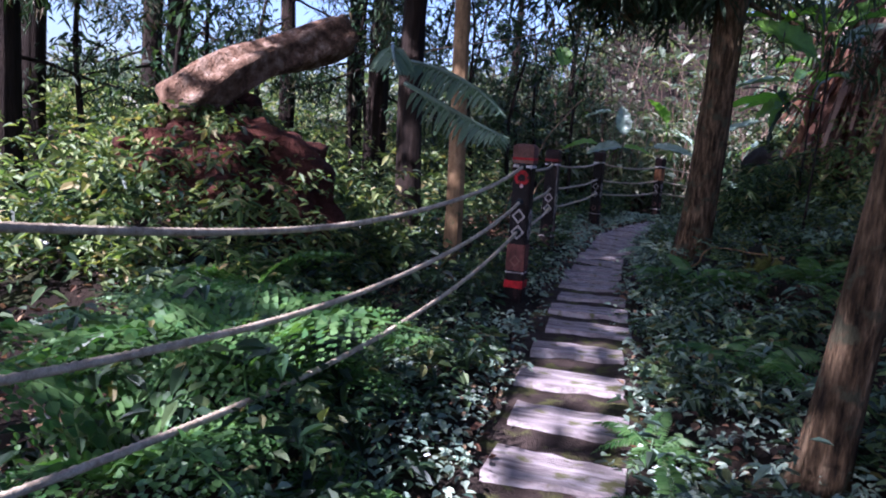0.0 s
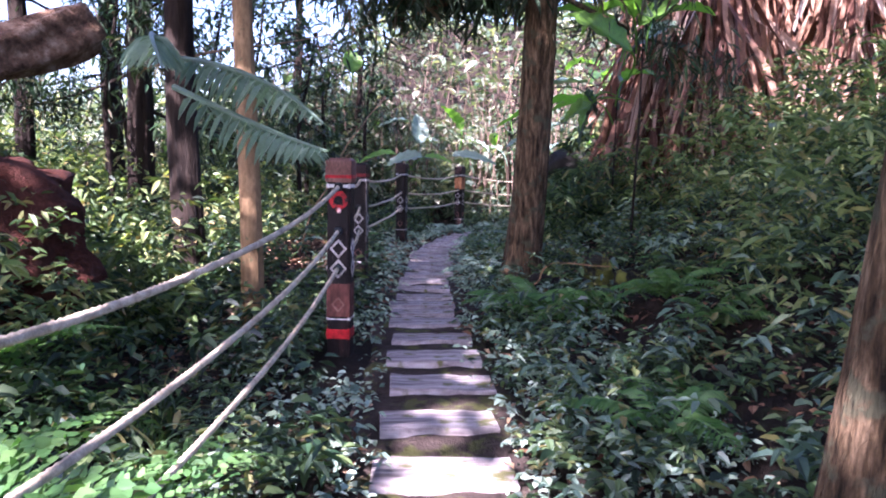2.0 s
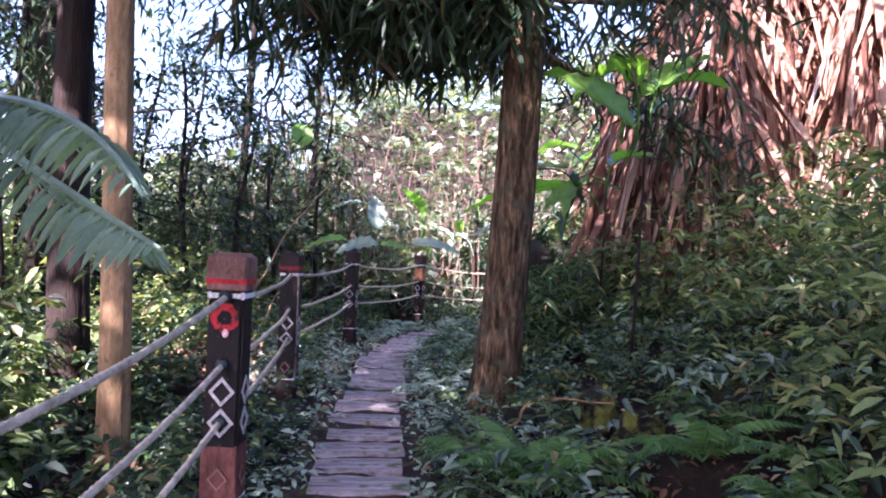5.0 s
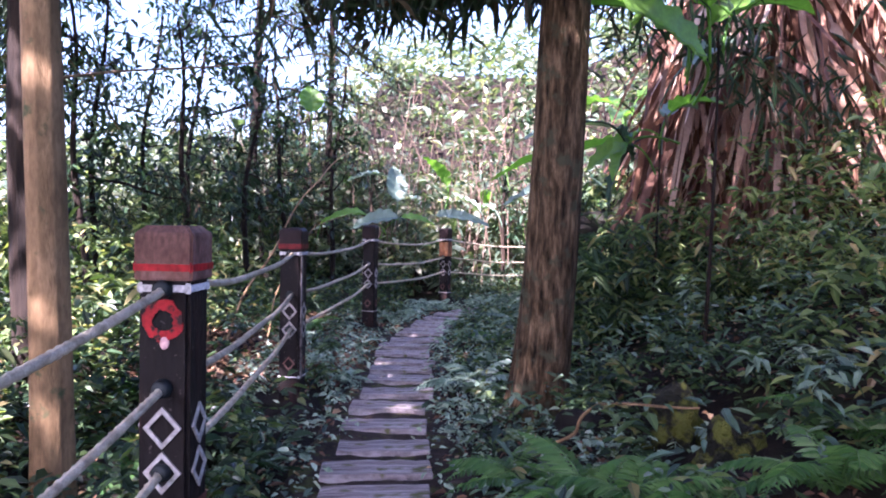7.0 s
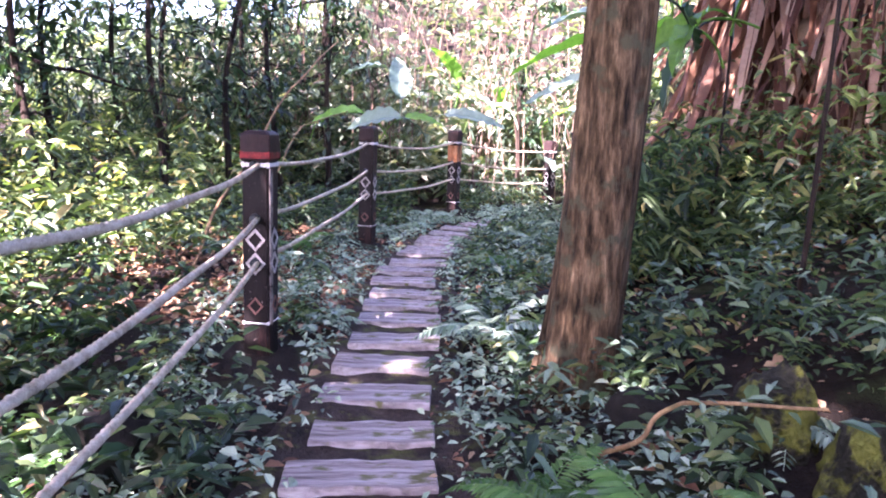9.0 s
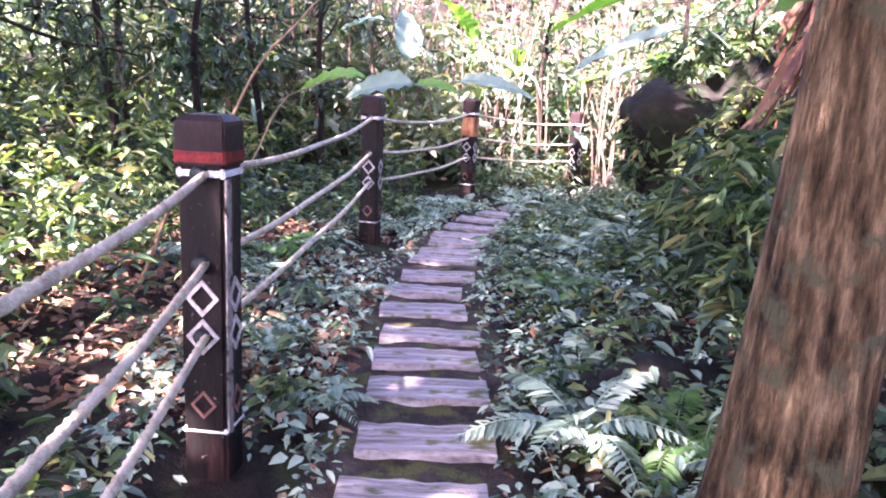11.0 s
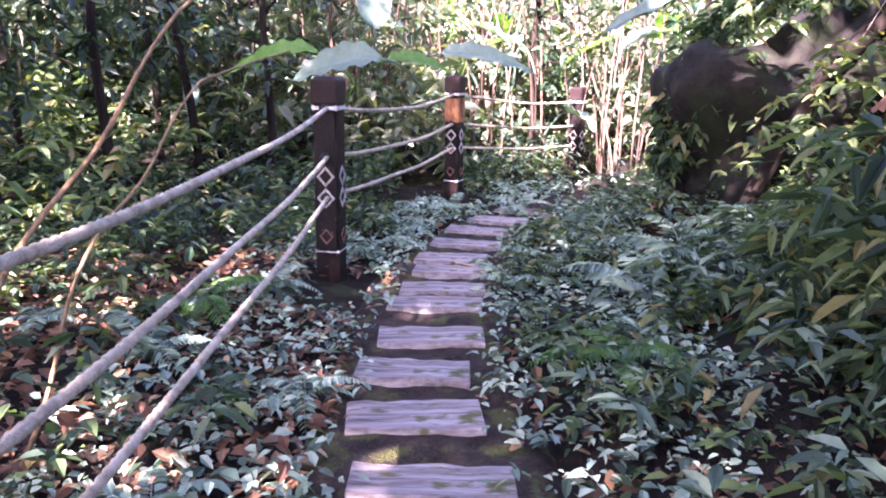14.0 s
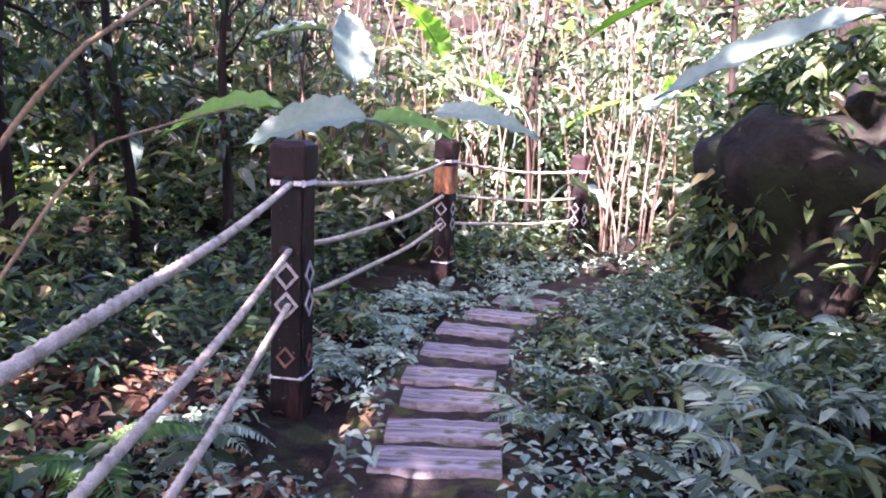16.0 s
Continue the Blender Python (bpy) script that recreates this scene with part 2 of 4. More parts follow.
def tube(points, radius, sides=8, lobes=0, twist=0.0, cap=False):
    """A tube along points; radius a number or one per point."""
    p = np.asarray(points, float)
    n = len(p)
    r = np.broadcast_to(radius, n)
    t = unit(np.gradient(p, axis=0))
    ref = np.array((0.31, 0.17, 0.93)) if abs(t[:, 2]).mean() < 0.8 else np.array((1.0, 0.1, 0.0))
    s = unit(np.cross(t, ref))
    u = np.cross(s, t)
    along = np.concatenate([[0], np.cumsum(np.linalg.norm(np.diff(p, axis=0), axis=1))])
    a = np.arange(sides) * 6.28319 / sides
    rad = r[:, None] * np.ones(sides)
    if lobes:
        rad = rad * (1 + 0.16 * np.cos(lobes * (a[None] - twist * along[:, None])))
    v = p[:, None] + rad[..., None] * (np.cos(a)[None, :, None] * s[:, None] + np.sin(a)[None, :, None] * u[:, None])
    i, j = np.meshgrid(np.arange(n - 1), np.arange(sides), indexing="ij")
    q = (j + 1) % sides
    f = np.stack([i * sides + j, i * sides + q, (i + 1) * sides + q, (i + 1) * sides + j], -1).reshape(-1, 4)
    return v.reshape(-1, 3), f


# ---- plan ----
MID_Y = (-4, -2, 0, 2, 4, 5, 6, 7, 8.5, 10, 11, 12, 13, 14, 15, 17)
MID_X = (0.6, 0.42, 0.3, 0.21, 0.08, 0.0, -0.06, -0.08, -0.1, -0.09, 0.0, 0.17, 0.45, 1.05, 1.9, 4.2)
POSTS = ((-0.82, -0.6), (-0.565, 4.6), (-0.805, 7.68), (-0.615, 11.57), (0.33, 14.65), (1.95, 16.3))


POST_Z = (-0.04, 0.0, -0.03, -0.02, -0.06, -0.2)


def mid(y):
    return np.interp(y, MID_Y, MID_X)


def path_z(y):
    return np.interp(y, (-6, 1, 5.4, 9, 12, 17), (-0.24, -0.19, -0.01, 0.0, -0.03, -0.06))


def lump(x, y, s):
    return np.sin(x * 1.7 * s + 1.3 * np.sin(y * 1.1 * s)) * np.cos(y * 1.9 * s + 0.7 + np.sin(x * 0.8 * s))


def smooth01(x):
    x = np.clip(x, 0, 1)
    return x * x * (3 - 2 * x)


def ground_z(x, y):
    x, y = np.asarray(x, float), np.asarray(y, float)
    d = x - mid(y)
    right = np.maximum(d - 0.45, 0)
    left = np.maximum(-d - 0.55, 0)
    off = smooth01((np.abs(d) - 0.4) / 0.6)
    z = path_z(y) + off * (0.07 * lump(x, y, 1.0) + 0.03 * lump(x, y, 3.1))
    z = z + smooth01(right / 6) * 1.5 + 0.03 * right
    z = z - smooth01(left / 2.2) * 0.4 * smooth01((9 - y) / 4) * smooth01((y - 1) / 3) + smooth01((left - 2.0) / 8) * 0.9
    z = z + 0.35 * np.exp(-((x + 1.2) ** 2 + (y - 1.0) ** 2) / 0.35)
    z = z + 1.0 * np.exp(-((x + 3.3) ** 2 + ((y - 4.0) * 0.8) ** 2) / 1.3)
    rise = smooth01((y + 0.25 * np.abs(x) - 17.0) / 22)
    z = z + rise * (1.2 + 6.8 * smooth01((x + 7) / 6))
    z = z + smooth01((np.hypot(x, y - 6) - 24) / 60) * 6 * smooth01((x + 14) / 12)
    return z


# ground: one sheet, fine near the path and coarse far off
def axis(a, b, step, far):
    near = np.arange(a, b + 1e-6, step)
    grow = np.cumsum(step * 1.25 ** np.arange(1, 40))
    grow = grow[grow < far]
    return np.concatenate([a - grow[::-1], near, b + grow])


gx, gy = axis(-5, 6, 0.15, 900), axis(-3, 18, 0.15, 900)
X, Y = np.meshgrid(gx, gy)
Z = ground_z(X, Y)
near_path = np.abs(X - mid(Y)) < 0.5
Z = Z - np.where(near_path & (Y < 16), 0.05, 0)
nx = len(gx)
i, j = np.meshgrid(np.arange(len(gy) - 1), np.arange(nx - 1), indexing="ij")
quads = np.stack([i * nx + j, i * nx + j + 1, (i + 1) * nx + j + 1, (i + 1) * nx + j], -1).reshape(-1, 4)
ground = new("ground", mesh_of("ground", np.stack([X, Y, Z], -1).reshape(-1, 3), quads, M_SOIL, True))
tagged(ground, "dark forest soil with moss and leaf litter", "ground", kind="structure")

# the trodden strip between the planks
ty = np.arange(-4, 15.2, 0.06)
tw = np.linspace(-0.52, 0.52, 19)
TX = mid(ty)[:, None] + tw[None] * (1 + 0.1 * np.sin(ty * 2.3))[:, None]
TY = np.repeat(ty[:, None], len(tw), 1)
TZ = path_z(TY) - 0.006 + 0.012 * lump(TX, TY, 6) + 0.008 * lump(TX, TY, 13) - 0.075 * smooth01((np.abs(tw) - 0.38) / 0.14)[None]
k = len(tw)
i, j = np.meshgrid(np.arange(len(ty) - 1), np.arange(k - 1), indexing="ij")
quads = np.stack([i * k + j, i * k + j + 1, (i + 1) * k + j + 1, (i + 1) * k + j], -1).reshape(-1, 4)
pavement = new("pavement", mesh_of("pavement", np.stack([TX, TY, TZ], -1).reshape(-1, 3), quads, M_PATH, True))
tagged(pavement, "narrow earth footpath with mossy soil between weathered planks", "path", kind="structure")


# ---- posts and ropes ----
def box_bm(w, d, h, bevel, top=0.0):
    bm = bmesh.new()
    bmesh.ops.create_cube(bm, size=1)
    for v in bm.verts:
        v.co = Vector((v.co.x * w, v.co.y * d, (v.co.z + 0.5) * h))
    bmesh.ops.bevel(bm, geom=bm.edges[:], offset=bevel, segments=2, affect="EDGES")
    return bm


def band_mesh(name, w, z0, z1, mat):
    bm = box_bm(w, w, z1 - z0, 0.005)
    bmesh.ops.translate(bm, verts=bm.verts, vec=(0, 0, z0))
    return from_bm(name, bm, mat)


def diamond_mesh(name, half_w, half_h, bar, mat):
    """A raised diamond frame in the xz plane, facing -y."""
    bm = bmesh.new()
    ring = []
    for s, y in ((1.0, 0.0), (1.0, -0.006), (1.0 - bar, -0.006), (1.0 - bar, 0.0)):
        ring.append([bm.verts.new((half_w * s * cx, y, half_h * s * cz)) for cx, cz in ((1, 0), (0, 1), (-1, 0), (0, -1))])
    for a in range(3):
        for c in range(4):
            bm.faces.new((ring[a][c], ring[a][(c + 1) % 4], ring[a + 1][(c + 1) % 4], ring[a + 1][c]))
    bmesh.ops.recalc_face_normals(bm, faces=bm.faces)
    return from_bm(name, bm, mat)


POST_W, POST_H = 0.15, 1.25


def post_body_mesh(w, h):
    bm = bmesh.new()
    rings = []
    for z, s in ((-0.25, 1), (0.05, 1), (0.4, 1), (0.8, 1), (h - 0.045, 1), (h - 0.03, 0.9), (h - 0.02, 0.7)):
        rings.append([bm.verts.new((w * 0.5 * s * cx, w * 0.5 * s * cy, z)) for cx, cy in ((1, 1), (-1, 1), (-1, -1), (1, -1))])
    for a, b in zip(rings, rings[1:]):
        for c in range(4):
            bm.faces.new((a[c], a[(c + 1) % 4], b[(c + 1) % 4], b[c]))
    bm.faces.new(rings[-1])
    bmesh.ops.recalc_face_normals(bm, faces=bm.faces)
    sharp = [e for e in bm.edges if abs(e.verts[0].co.z - e.verts[1].co.z) > 0.02]
    bmesh.ops.bevel(bm, geom=sharp, offset=0.012, segments=2, affect="EDGES")
    return from_bm("body", bm, M_POST)


ME_POST = post_body_mesh(POST_W, POST_H)
def cap_mesh(w, z0, z1, mat):
    """A square cap block with a shallow sloping top."""
    bm = bmesh.new()
    rings = []
    for z, s in ((z0, 0.97), (z0 + 0.008, 1.0), (z1 - 0.03, 1.0), (z1 - 0.018, 0.97), (z1, 0.72)):
        rings.append([bm.verts.new((w * 0.5 * s * cx, w * 0.5 * s * cy, z)) for cx, cy in ((1, 1), (-1, 1), (-1, -1), (1, -1))])
    for a, b in zip(rings, rings[1:]):
        for c in range(4):
            bm.faces.new((a[c], a[(c + 1) % 4], b[(c + 1) % 4], b[c]))
    bm.faces.new(rings[-1])
    bm.faces.new(rings[0][::-1])
    bmesh.ops.recalc_face_normals(bm, faces=bm.faces)
    up = [e for e in bm.edges if abs(e.verts[0].co.z - e.verts[1].co.z) > 0.006]
    bmesh.ops.bevel(bm, geom=up, offset=0.007, segments=2, affect="EDGES")
    return from_bm("cap", bm, mat)


ME_CAP = cap_mesh(POST_W + 0.02, 1.1, 1.256, M_POSTCAP)
ME_CAPDARK = cap_mesh(POST_W + 0.014, 1.1, 1.256, M_POSTCAPDARK)
ME_REDBAND = band_mesh("red_band", POST_W + 0.024, 1.122, 1.152, M_RED)
ME_DULLBAND = band_mesh("red_band", POST_W + 0.018, 1.106, 1.15, M_DULLRED)
ME_WHITEBAND = band_mesh("white_band", POST_W + 0.008, 1.062, 1.092, M_WHITE)
ME_LOWBAND = band_mesh("lower_band", POST_W + 0.006, 0.205, 0.222, M_WHITE)
ME_WORNFACE = band_mesh("worn_panel", POST_W + 0.004, 0.8, 1.04, M_ORANGE)
ME_LOWRED = band_mesh("lower_red_band", POST_W + 0.009, 0.08, 0.15, M_RED)
ME_LOWPANEL = band_mesh("lower_panel", POST_W + 0.004, 0.225, 0.45, M_POSTRED)
ME_DIA = diamond_mesh("diamond", 0.056, 0.062, 0.3, M_DIA)
ME_DIALOW = diamond_mesh("diamond_small", 0.045, 0.05, 0.28, M_POSTCAP)
bm = bmesh.new()
bmesh.ops.create_cone(bm, cap_ends=True, segments=16, radius1=0.03, radius2=0.024, depth=0.035)
bmesh.ops.rotate(bm, verts=bm.verts, cent=(0, 0, 0), matrix=Matrix.Rotation(radians(90), 3, "X"))
bmesh.ops.bevel(bm, geom=bm.edges[:], offset=0.004, segments=1, affect="EDGES")
ME_COLLAR = from_bm("collar", bm, M_COLLAR, True)


def ring_mesh(name, inner, outer, mat, seed):
    """A worn flat ring of paint with an uneven rim, facing -y."""
    bm = bmesh.new()
    r = random.Random(seed)
    rows = [[], [], []]
    for q in range(28):
        a = q * 6.28319 / 28
        o, n = outer * r.uniform(0.86, 1.04), inner * r.uniform(0.9, 1.12)
        for row, rad, y in zip(rows, (o, o, n), (0.0, -0.004, -0.004)):
            row.append(bm.verts.new((rad * math.cos(a), y, rad * math.sin(a))))
    for a, b in zip(rows, rows[1:]):
        for q in range(28):
            bm.faces.new((a[q], a[(q + 1) % 28], b[(q + 1) % 28], b[q]))
    bmesh.ops.recalc_face_normals(bm, faces=bm.faces)
    return from_bm(name, bm, mat)


ME_DISC = ring_mesh("painted_ring", 0.03, 0.062, M_REDWORN, 3)
bm = bmesh.new()
bmesh.ops.create_uvsphere(bm, u_segments=12, v_segments=8, radius=1)
for v in bm.verts:
    v.co = Vector((v.co.x * 0.014, v.co.y * 0.004, v.co.z * 0.02))
ME_DROP = from_bm("paint_drop", bm, M_PINK, True)
ME_EDGE = from_bm("worn_edge", box_bm(0.006, 0.045, 0.86, 0.002), M_CHIPPED)
ROPE_Z = (1.075, 0.79, 0.55)
FIRST_Z = (1.03, 0.68, 0.4)


def rope_post(a_post, turn, lean, red, label, worn=False):
    (x, y), z = POSTS[a_post], POST_Z[a_post]
    post = new("rope_post")
    post.matrix_basis = pose(x, y, z, lean, 0, turn)
    tagged(post, label, "post", "rope fence posts")
    part("body", ME_POST, post)
    if red:
        part("cap", ME_CAP if red > 1 else ME_CAPDARK, post, label="red-brown worn cap")
        part("red_band", ME_REDBAND if red > 1 else ME_DULLBAND, post, label="red painted band")
    else:
        part("cap", ME_CAPDARK, post)
    if worn:
        part("worn_panel", ME_WORNFACE, post, label="bare orange-brown wood where the stain has worn off")
    part("white_band", ME_WHITEBAND, post, label="chipped white band")
    part("lower_band", ME_LOWBAND, post, label="thin white lower band")
    if red > 1:
        part("lower_red_band", ME_LOWRED, post, label="red painted foot band")
        part("lower_panel", ME_LOWPANEL, post, label="red-brown worn panel")
        part("painted_ring", ME_DISC, post, pose(0, -POST_W / 2 - 0.001, 0.985), "worn red painted ring")
        part("paint_drop", ME_DROP, post, pose(0.004, -POST_W / 2 - 0.003, 0.922), "pale pink drop of paint")
    off = POST_W / 2 + 0.001
    for a in (0, 90, -90):
        for h in (0.675, 0.545):
            part("diamond", ME_DIA, post, pose(0, 0, 0, 0, 0, a) @ pose(0, -off, h), "pale grey carved diamond")
        part("diamond", ME_DIALOW, post, pose(0, 0, 0, 0, 0, a) @ pose(0, -off - 0.003, 0.31))
    if a_post == 2:
        part("worn_edge", ME_EDGE, post, pose(POST_W / 2 + 0.002, -0.045, 0.2), "edge worn to pale grey wood")
    for front, h in zip(ROPE_Z, ROPE_Z if a_post else FIRST_Z):
        if a_post:
            part("collar", ME_COLLAR, post, pose(0, -off - 0.012, front))
        part("collar", ME_COLLAR, post, pose(0, off + 0.012, h - (0 if a_post else z), 0, 0, 180))
    return post


DARK = "dark-stained square timber post with white diamonds on a footpath edge"
rope_post(0, 6, 0, 1, DARK)
rope_post(1, -3, 0, 2, "dark timber post with red and white painted bands and diamonds")
rope_post(2, -7, 0, 1, "dark timber post with red-brown cap and pale diamonds")
rope_post(3, -14, 0, 0, DARK)
rope_post(4, -28, 0, 0, "dark timber post worn to bare orange-brown wood", True)
rope_post(5, -45, 0, 0, DARK)

SAG = (0.2, 0.05, 0.055, 0.07, 0.05)
for a in range(5):
    (x0, y0), (x1, y1) = POSTS[a], POSTS[a + 1]
    for r, h in enumerate(ROPE_Z):
        n = 90
        s = np.linspace(0, 1, n)
        z0 = POST_Z[a] + h if a else FIRST_Z[r]
        z1 = POST_Z[a + 1] + h
        gap = np.array((x1 - x0, y1 - y0))
        gap = gap / np.hypot(*gap) * 0.06
        sag = SAG[a] * ((1, 0.8, 0.6)[r] if a else 1)
        pts = np.stack([x0 + gap[0] + s * (x1 - x0 - 2 * gap[0]) + 0.003 * np.sin(s * 9 + r), y0 + gap[1] + s * (y1 - y0 - 2 * gap[1]),
                        z0 + s * (z1 - z0) - 4 * sag * s * (1 - s) + 0.003 * np.sin(s * 13 + a)], -1)
        pts = np.stack([np.interp(np.linspace(0, 1, 320), s, pts[:, c]) for c in range(3)], -1)
        v, f = tube(pts, 0.0125, 8, 3, 60)
        tagged(new("rope", mesh_of("rope", v, f, M_ROPE, True)), "weathered grey-beige twisted rope strung between timber posts", "rope", "fence ropes")


# ---- trees ----
def trunk_mesh(name, height, radius, lean, mat, flare=1.5, sides=40, rings=60, ridges=0.06, seed=0.0):
    s = np.linspace(0, 1, rings) ** 1.3
    z = s * (height + 0.4) - 0.4
    cx = lean[0] * z + 0.02 * np.sin(z * 1.1 + seed)
    cy = lean[1] * z + 0.02 * np.cos(z * 0.9 + seed)
    r = radius * (1 - 0.45 * np.clip(z / max(height, 1), 0, 1)) * (1 + (flare - 1) * np.exp(-np.maximum(z + 0.1, 0) / 0.22))
    a = np.arange(sides) * 6.28319 / sides
    A, Zg = np.meshgrid(a, z)
    wob = ridges * (np.sin(A * 9 + seed + 1.5 * np.sin(Zg * 1.3)) * 0.5 + np.sin(A * 17 + 2 * np.sin(Zg * 0.9 + seed)) * 0.5 + 0.4 * np.sin(A * 5 + Zg * 2.1))
    wob += 0.18 * (flare - 1) * np.exp(-np.maximum(Zg, 0) / 0.3) * np.sin(A * 5 + seed)
    R = r[:, None] * (1 + wob)
    v = np.stack([cx[:, None] + R * np.cos(A), cy[:, None] + R * np.sin(A), Zg], -1).reshape(-1, 3)
    i, j = np.meshgrid(np.arange(rings - 1), np.arange(sides), indexing="ij")
    q = (j + 1) % sides
    f = np.stack([i * sides + j, i * sides + q, (i + 1) * sides + q, (i + 1) * sides + j], -1).reshape(-1, 4)
    return mesh_of(name, v, f, mat, True)


def limb(start, end, r0, r1, bend=0.2, n=10):
    s = np.linspace(0, 1, n)[:, None]
    a, b = np.array(start, float), np.array(end, float)
    p = a + (b - a) * s + np.array((0, 0, -1.0)) * bend * s * (1 - s) + rng.normal(0, 0.015, (n, 3))
    return tube(p, np.linspace(r0, r1, n), 6)


def needle_sprays(tips, per, size):
    """Drooping needle sprays round limb points."""
    n = len(tips) * per
    base = np.repeat(tips, per, 0) + rng.normal(0, 0.16, (n, 3))
    way = rng.normal(0, 1, (n, 3)) * (1, 1, 0.5) + (0, 0, -0.75)
    L = rng.uniform(0.6, 1.3, n) * size
    return leaf_geometry(base, way, L, L * 0.16, 0.2, 0.3)


def conifer(name, x, y, radius, height, lean, mat, label, limbs, reach, low, seed, flare=1.5, spray=34):
    tree = new(name)
    tree.matrix_basis = pose(x, y, float(ground_z(x, y)))
    tagged(tree, label, "tree", "forest trees")
    part("trunk", trunk_mesh("trunk", height, radius, lean, mat, flare, seed=seed), tree)
    if limbs:
        geo, tips = [], []
        for b in range(limbs):
            z = low + (height - low) * (b + 0.5) / limbs
            a = seed + b * 2.4
            l = reach * rng.uniform(0.6, 1.1)
            st = np.array((lean[0] * z, lean[1] * z, z))
            en = st + np.array((math.cos(a) * l, math.sin(a) * l, -0.25 * l))
            geo.append(limb(st, en, 0.03, 0.008))
            for s in np.linspace(0.35, 1, 7):
                tips.append(st + (en - st) * s + rng.normal(0, 0.12, 3))
        v, f = stack(geo)
        part("limb", mesh_of("limb", v, f, mat, True), tree)
        v, f = needle_sprays(np.array(tips), spray, 0.17)
        part("crown", mesh_of("crown", v, f, M_NEEDLE), tree, label="dark drooping needle sprays")
    return tree


CEDAR = "straight cedar with fibrous red-brown bark beside the footpath"
conifer("cedar_tree", 0.835, 7.08, 0.17, 9, (0.055, 0.0), M_BARK, CEDAR, 34, 2.4, 2.8, 0.4, 1.5, 50)
conifer("cedar_tree", 1.25, 1.8, 0.092, 8, (0.1, -0.04), M_BARK, "leaning cedar with patchy brown bark beside the footpath", 12, 1.8, 4.2, 1.7)
for x, y, r, h, s in ((-4.6, 11.2, 0.2, 10, 0.5), (-6.2, 14.0, 0.18, 10, 1.5), (-3.3, 16.5, 0.09, 8, 2.5), (-2.0, 17.4, 0.07, 8, 3.1), (-7.5, 9.5, 0.2, 10, 4.2), (-7.2, 5.8, 0.2, 10, 0.9), (-8.6, 7.6, 0.22, 10, 2.9), (-9.5, 11.5, 0.2, 10, 3.6), (-7.0, 12.4, 0.16, 9, 5.9), (5.5, 17.5, 0.15, 9, 5.2)):
    conifer("dark_tree", x, y, r, h, (0.02 * math.sin(s * 3), 0.01), M_DARKBARK, "dark-barked forest tree with drooping branches", 15, 2.4, 1.5, s, 1.25, 40)
conifer("dark_tree", -2.7, 7.9, 0.17, 9, (-0.02, 0.0), M_DARKBARK, "dark straight forest tree among undergrowth", 8, 2.0, 3.0, 2.2, 1.3)
young = conifer("young_tree", -1.4, 5.5, 0.085, 7, (-0.01, 0.0), M_YOUNGBARK, "slender tree with smooth ochre bark", 0, 0, 0, 0.9, 1.3)


# unseen overhead canopy, added for shade: leaf clumps with gaps that let sun through
def canopy():
    geo = []
    n = 0
    while n < 440:
        x, y = rng.uniform(-5.9, 7), rng.uniform(-10, 8.6)
        # round holes aimed so that sun patches land on chosen spots
        if math.hypot(x - 1.0, y - 1.9) < 1.1 or math.hypot(x + 5.0, y + 6.8) < 1.35 or math.hypot(x + 3.9, y + 4.6) < 0.55 or math.hypot(x + 3.8, y + 2.9) < 0.45 or math.hypot(x + 3.2, y - 8.6) < 0.8:
            continue
        if not (-3.2 < x < 5 and -5.5 < y < 2.5) and not (x < -2.7 and 0.5 < y < 8) and lump(x, y, 0.55) + 0.5 * lump(x + 3, y, 1.2) < -0.42:
            continue
        if y > 3.4 and x > -2.7 and not (-2.2 < x < -0.4 and 5.4 < y < 7.6):
            continue
        z = rng.uniform(5.6, 9.5)
        c = np.array((x, y, z)) + rng.normal(0, 1, (60, 3)) * (0.55, 0.55, 0.22)
        way = rng.normal(0, 1, (60, 3)) * (1, 1, 0.35)
        L = rng.uniform(0.2, 0.42, 60)
        geo.append(leaf_geometry(c, way, L, L * 0.5))
        n += 1
    v, f = stack(geo)
    return mesh_of("canopy", v, f, M_DARKLEAF)


tagged(new("shade_canopy", canopy()), "unseen leaf clumps added overhead to shade the path, with gaps for sun", "canopy", kind="stuff")


# ---- rocks, bank and log ----
def rock_mesh(name, size, mat, seed, rough=0.26, sub=4):
    bm = bmesh.new()
    bmesh.ops.create_icosphere(bm, subdivisions=sub, radius=1)
    for v in bm.verts:
        p = v.co.copy()
        d = noise.fractal(p * 1.2 + Vector((seed, 0, 0)), 1.0, 2.1, 5) * rough * 1.6 + noise.noise(p * 0.7 + Vector((0, seed, 0))) * rough
        d += (abs(noise.noise(p * 3.1 + Vector((0, 0, seed)))) - 0.2) * rough * 0.5 + noise.noise(p * 8.3) * rough * 0.12
        v.co = Vector((p.x * size[0], p.y * size[1], p.z * size[2])) * (1 + d)
    return from_bm(name, bm, mat, True)


def rock(name, x, y, z, size, mat, seed, label, turn=0, rough=0.26, cat="rock"):
    ob = new(name, rock_mesh(name, size, mat, seed, rough, 5 if size[0] > 0.6 else 4))
    ob.matrix_basis = pose(x, y, z, 0, 0, turn)
    return tagged(ob, label, cat)


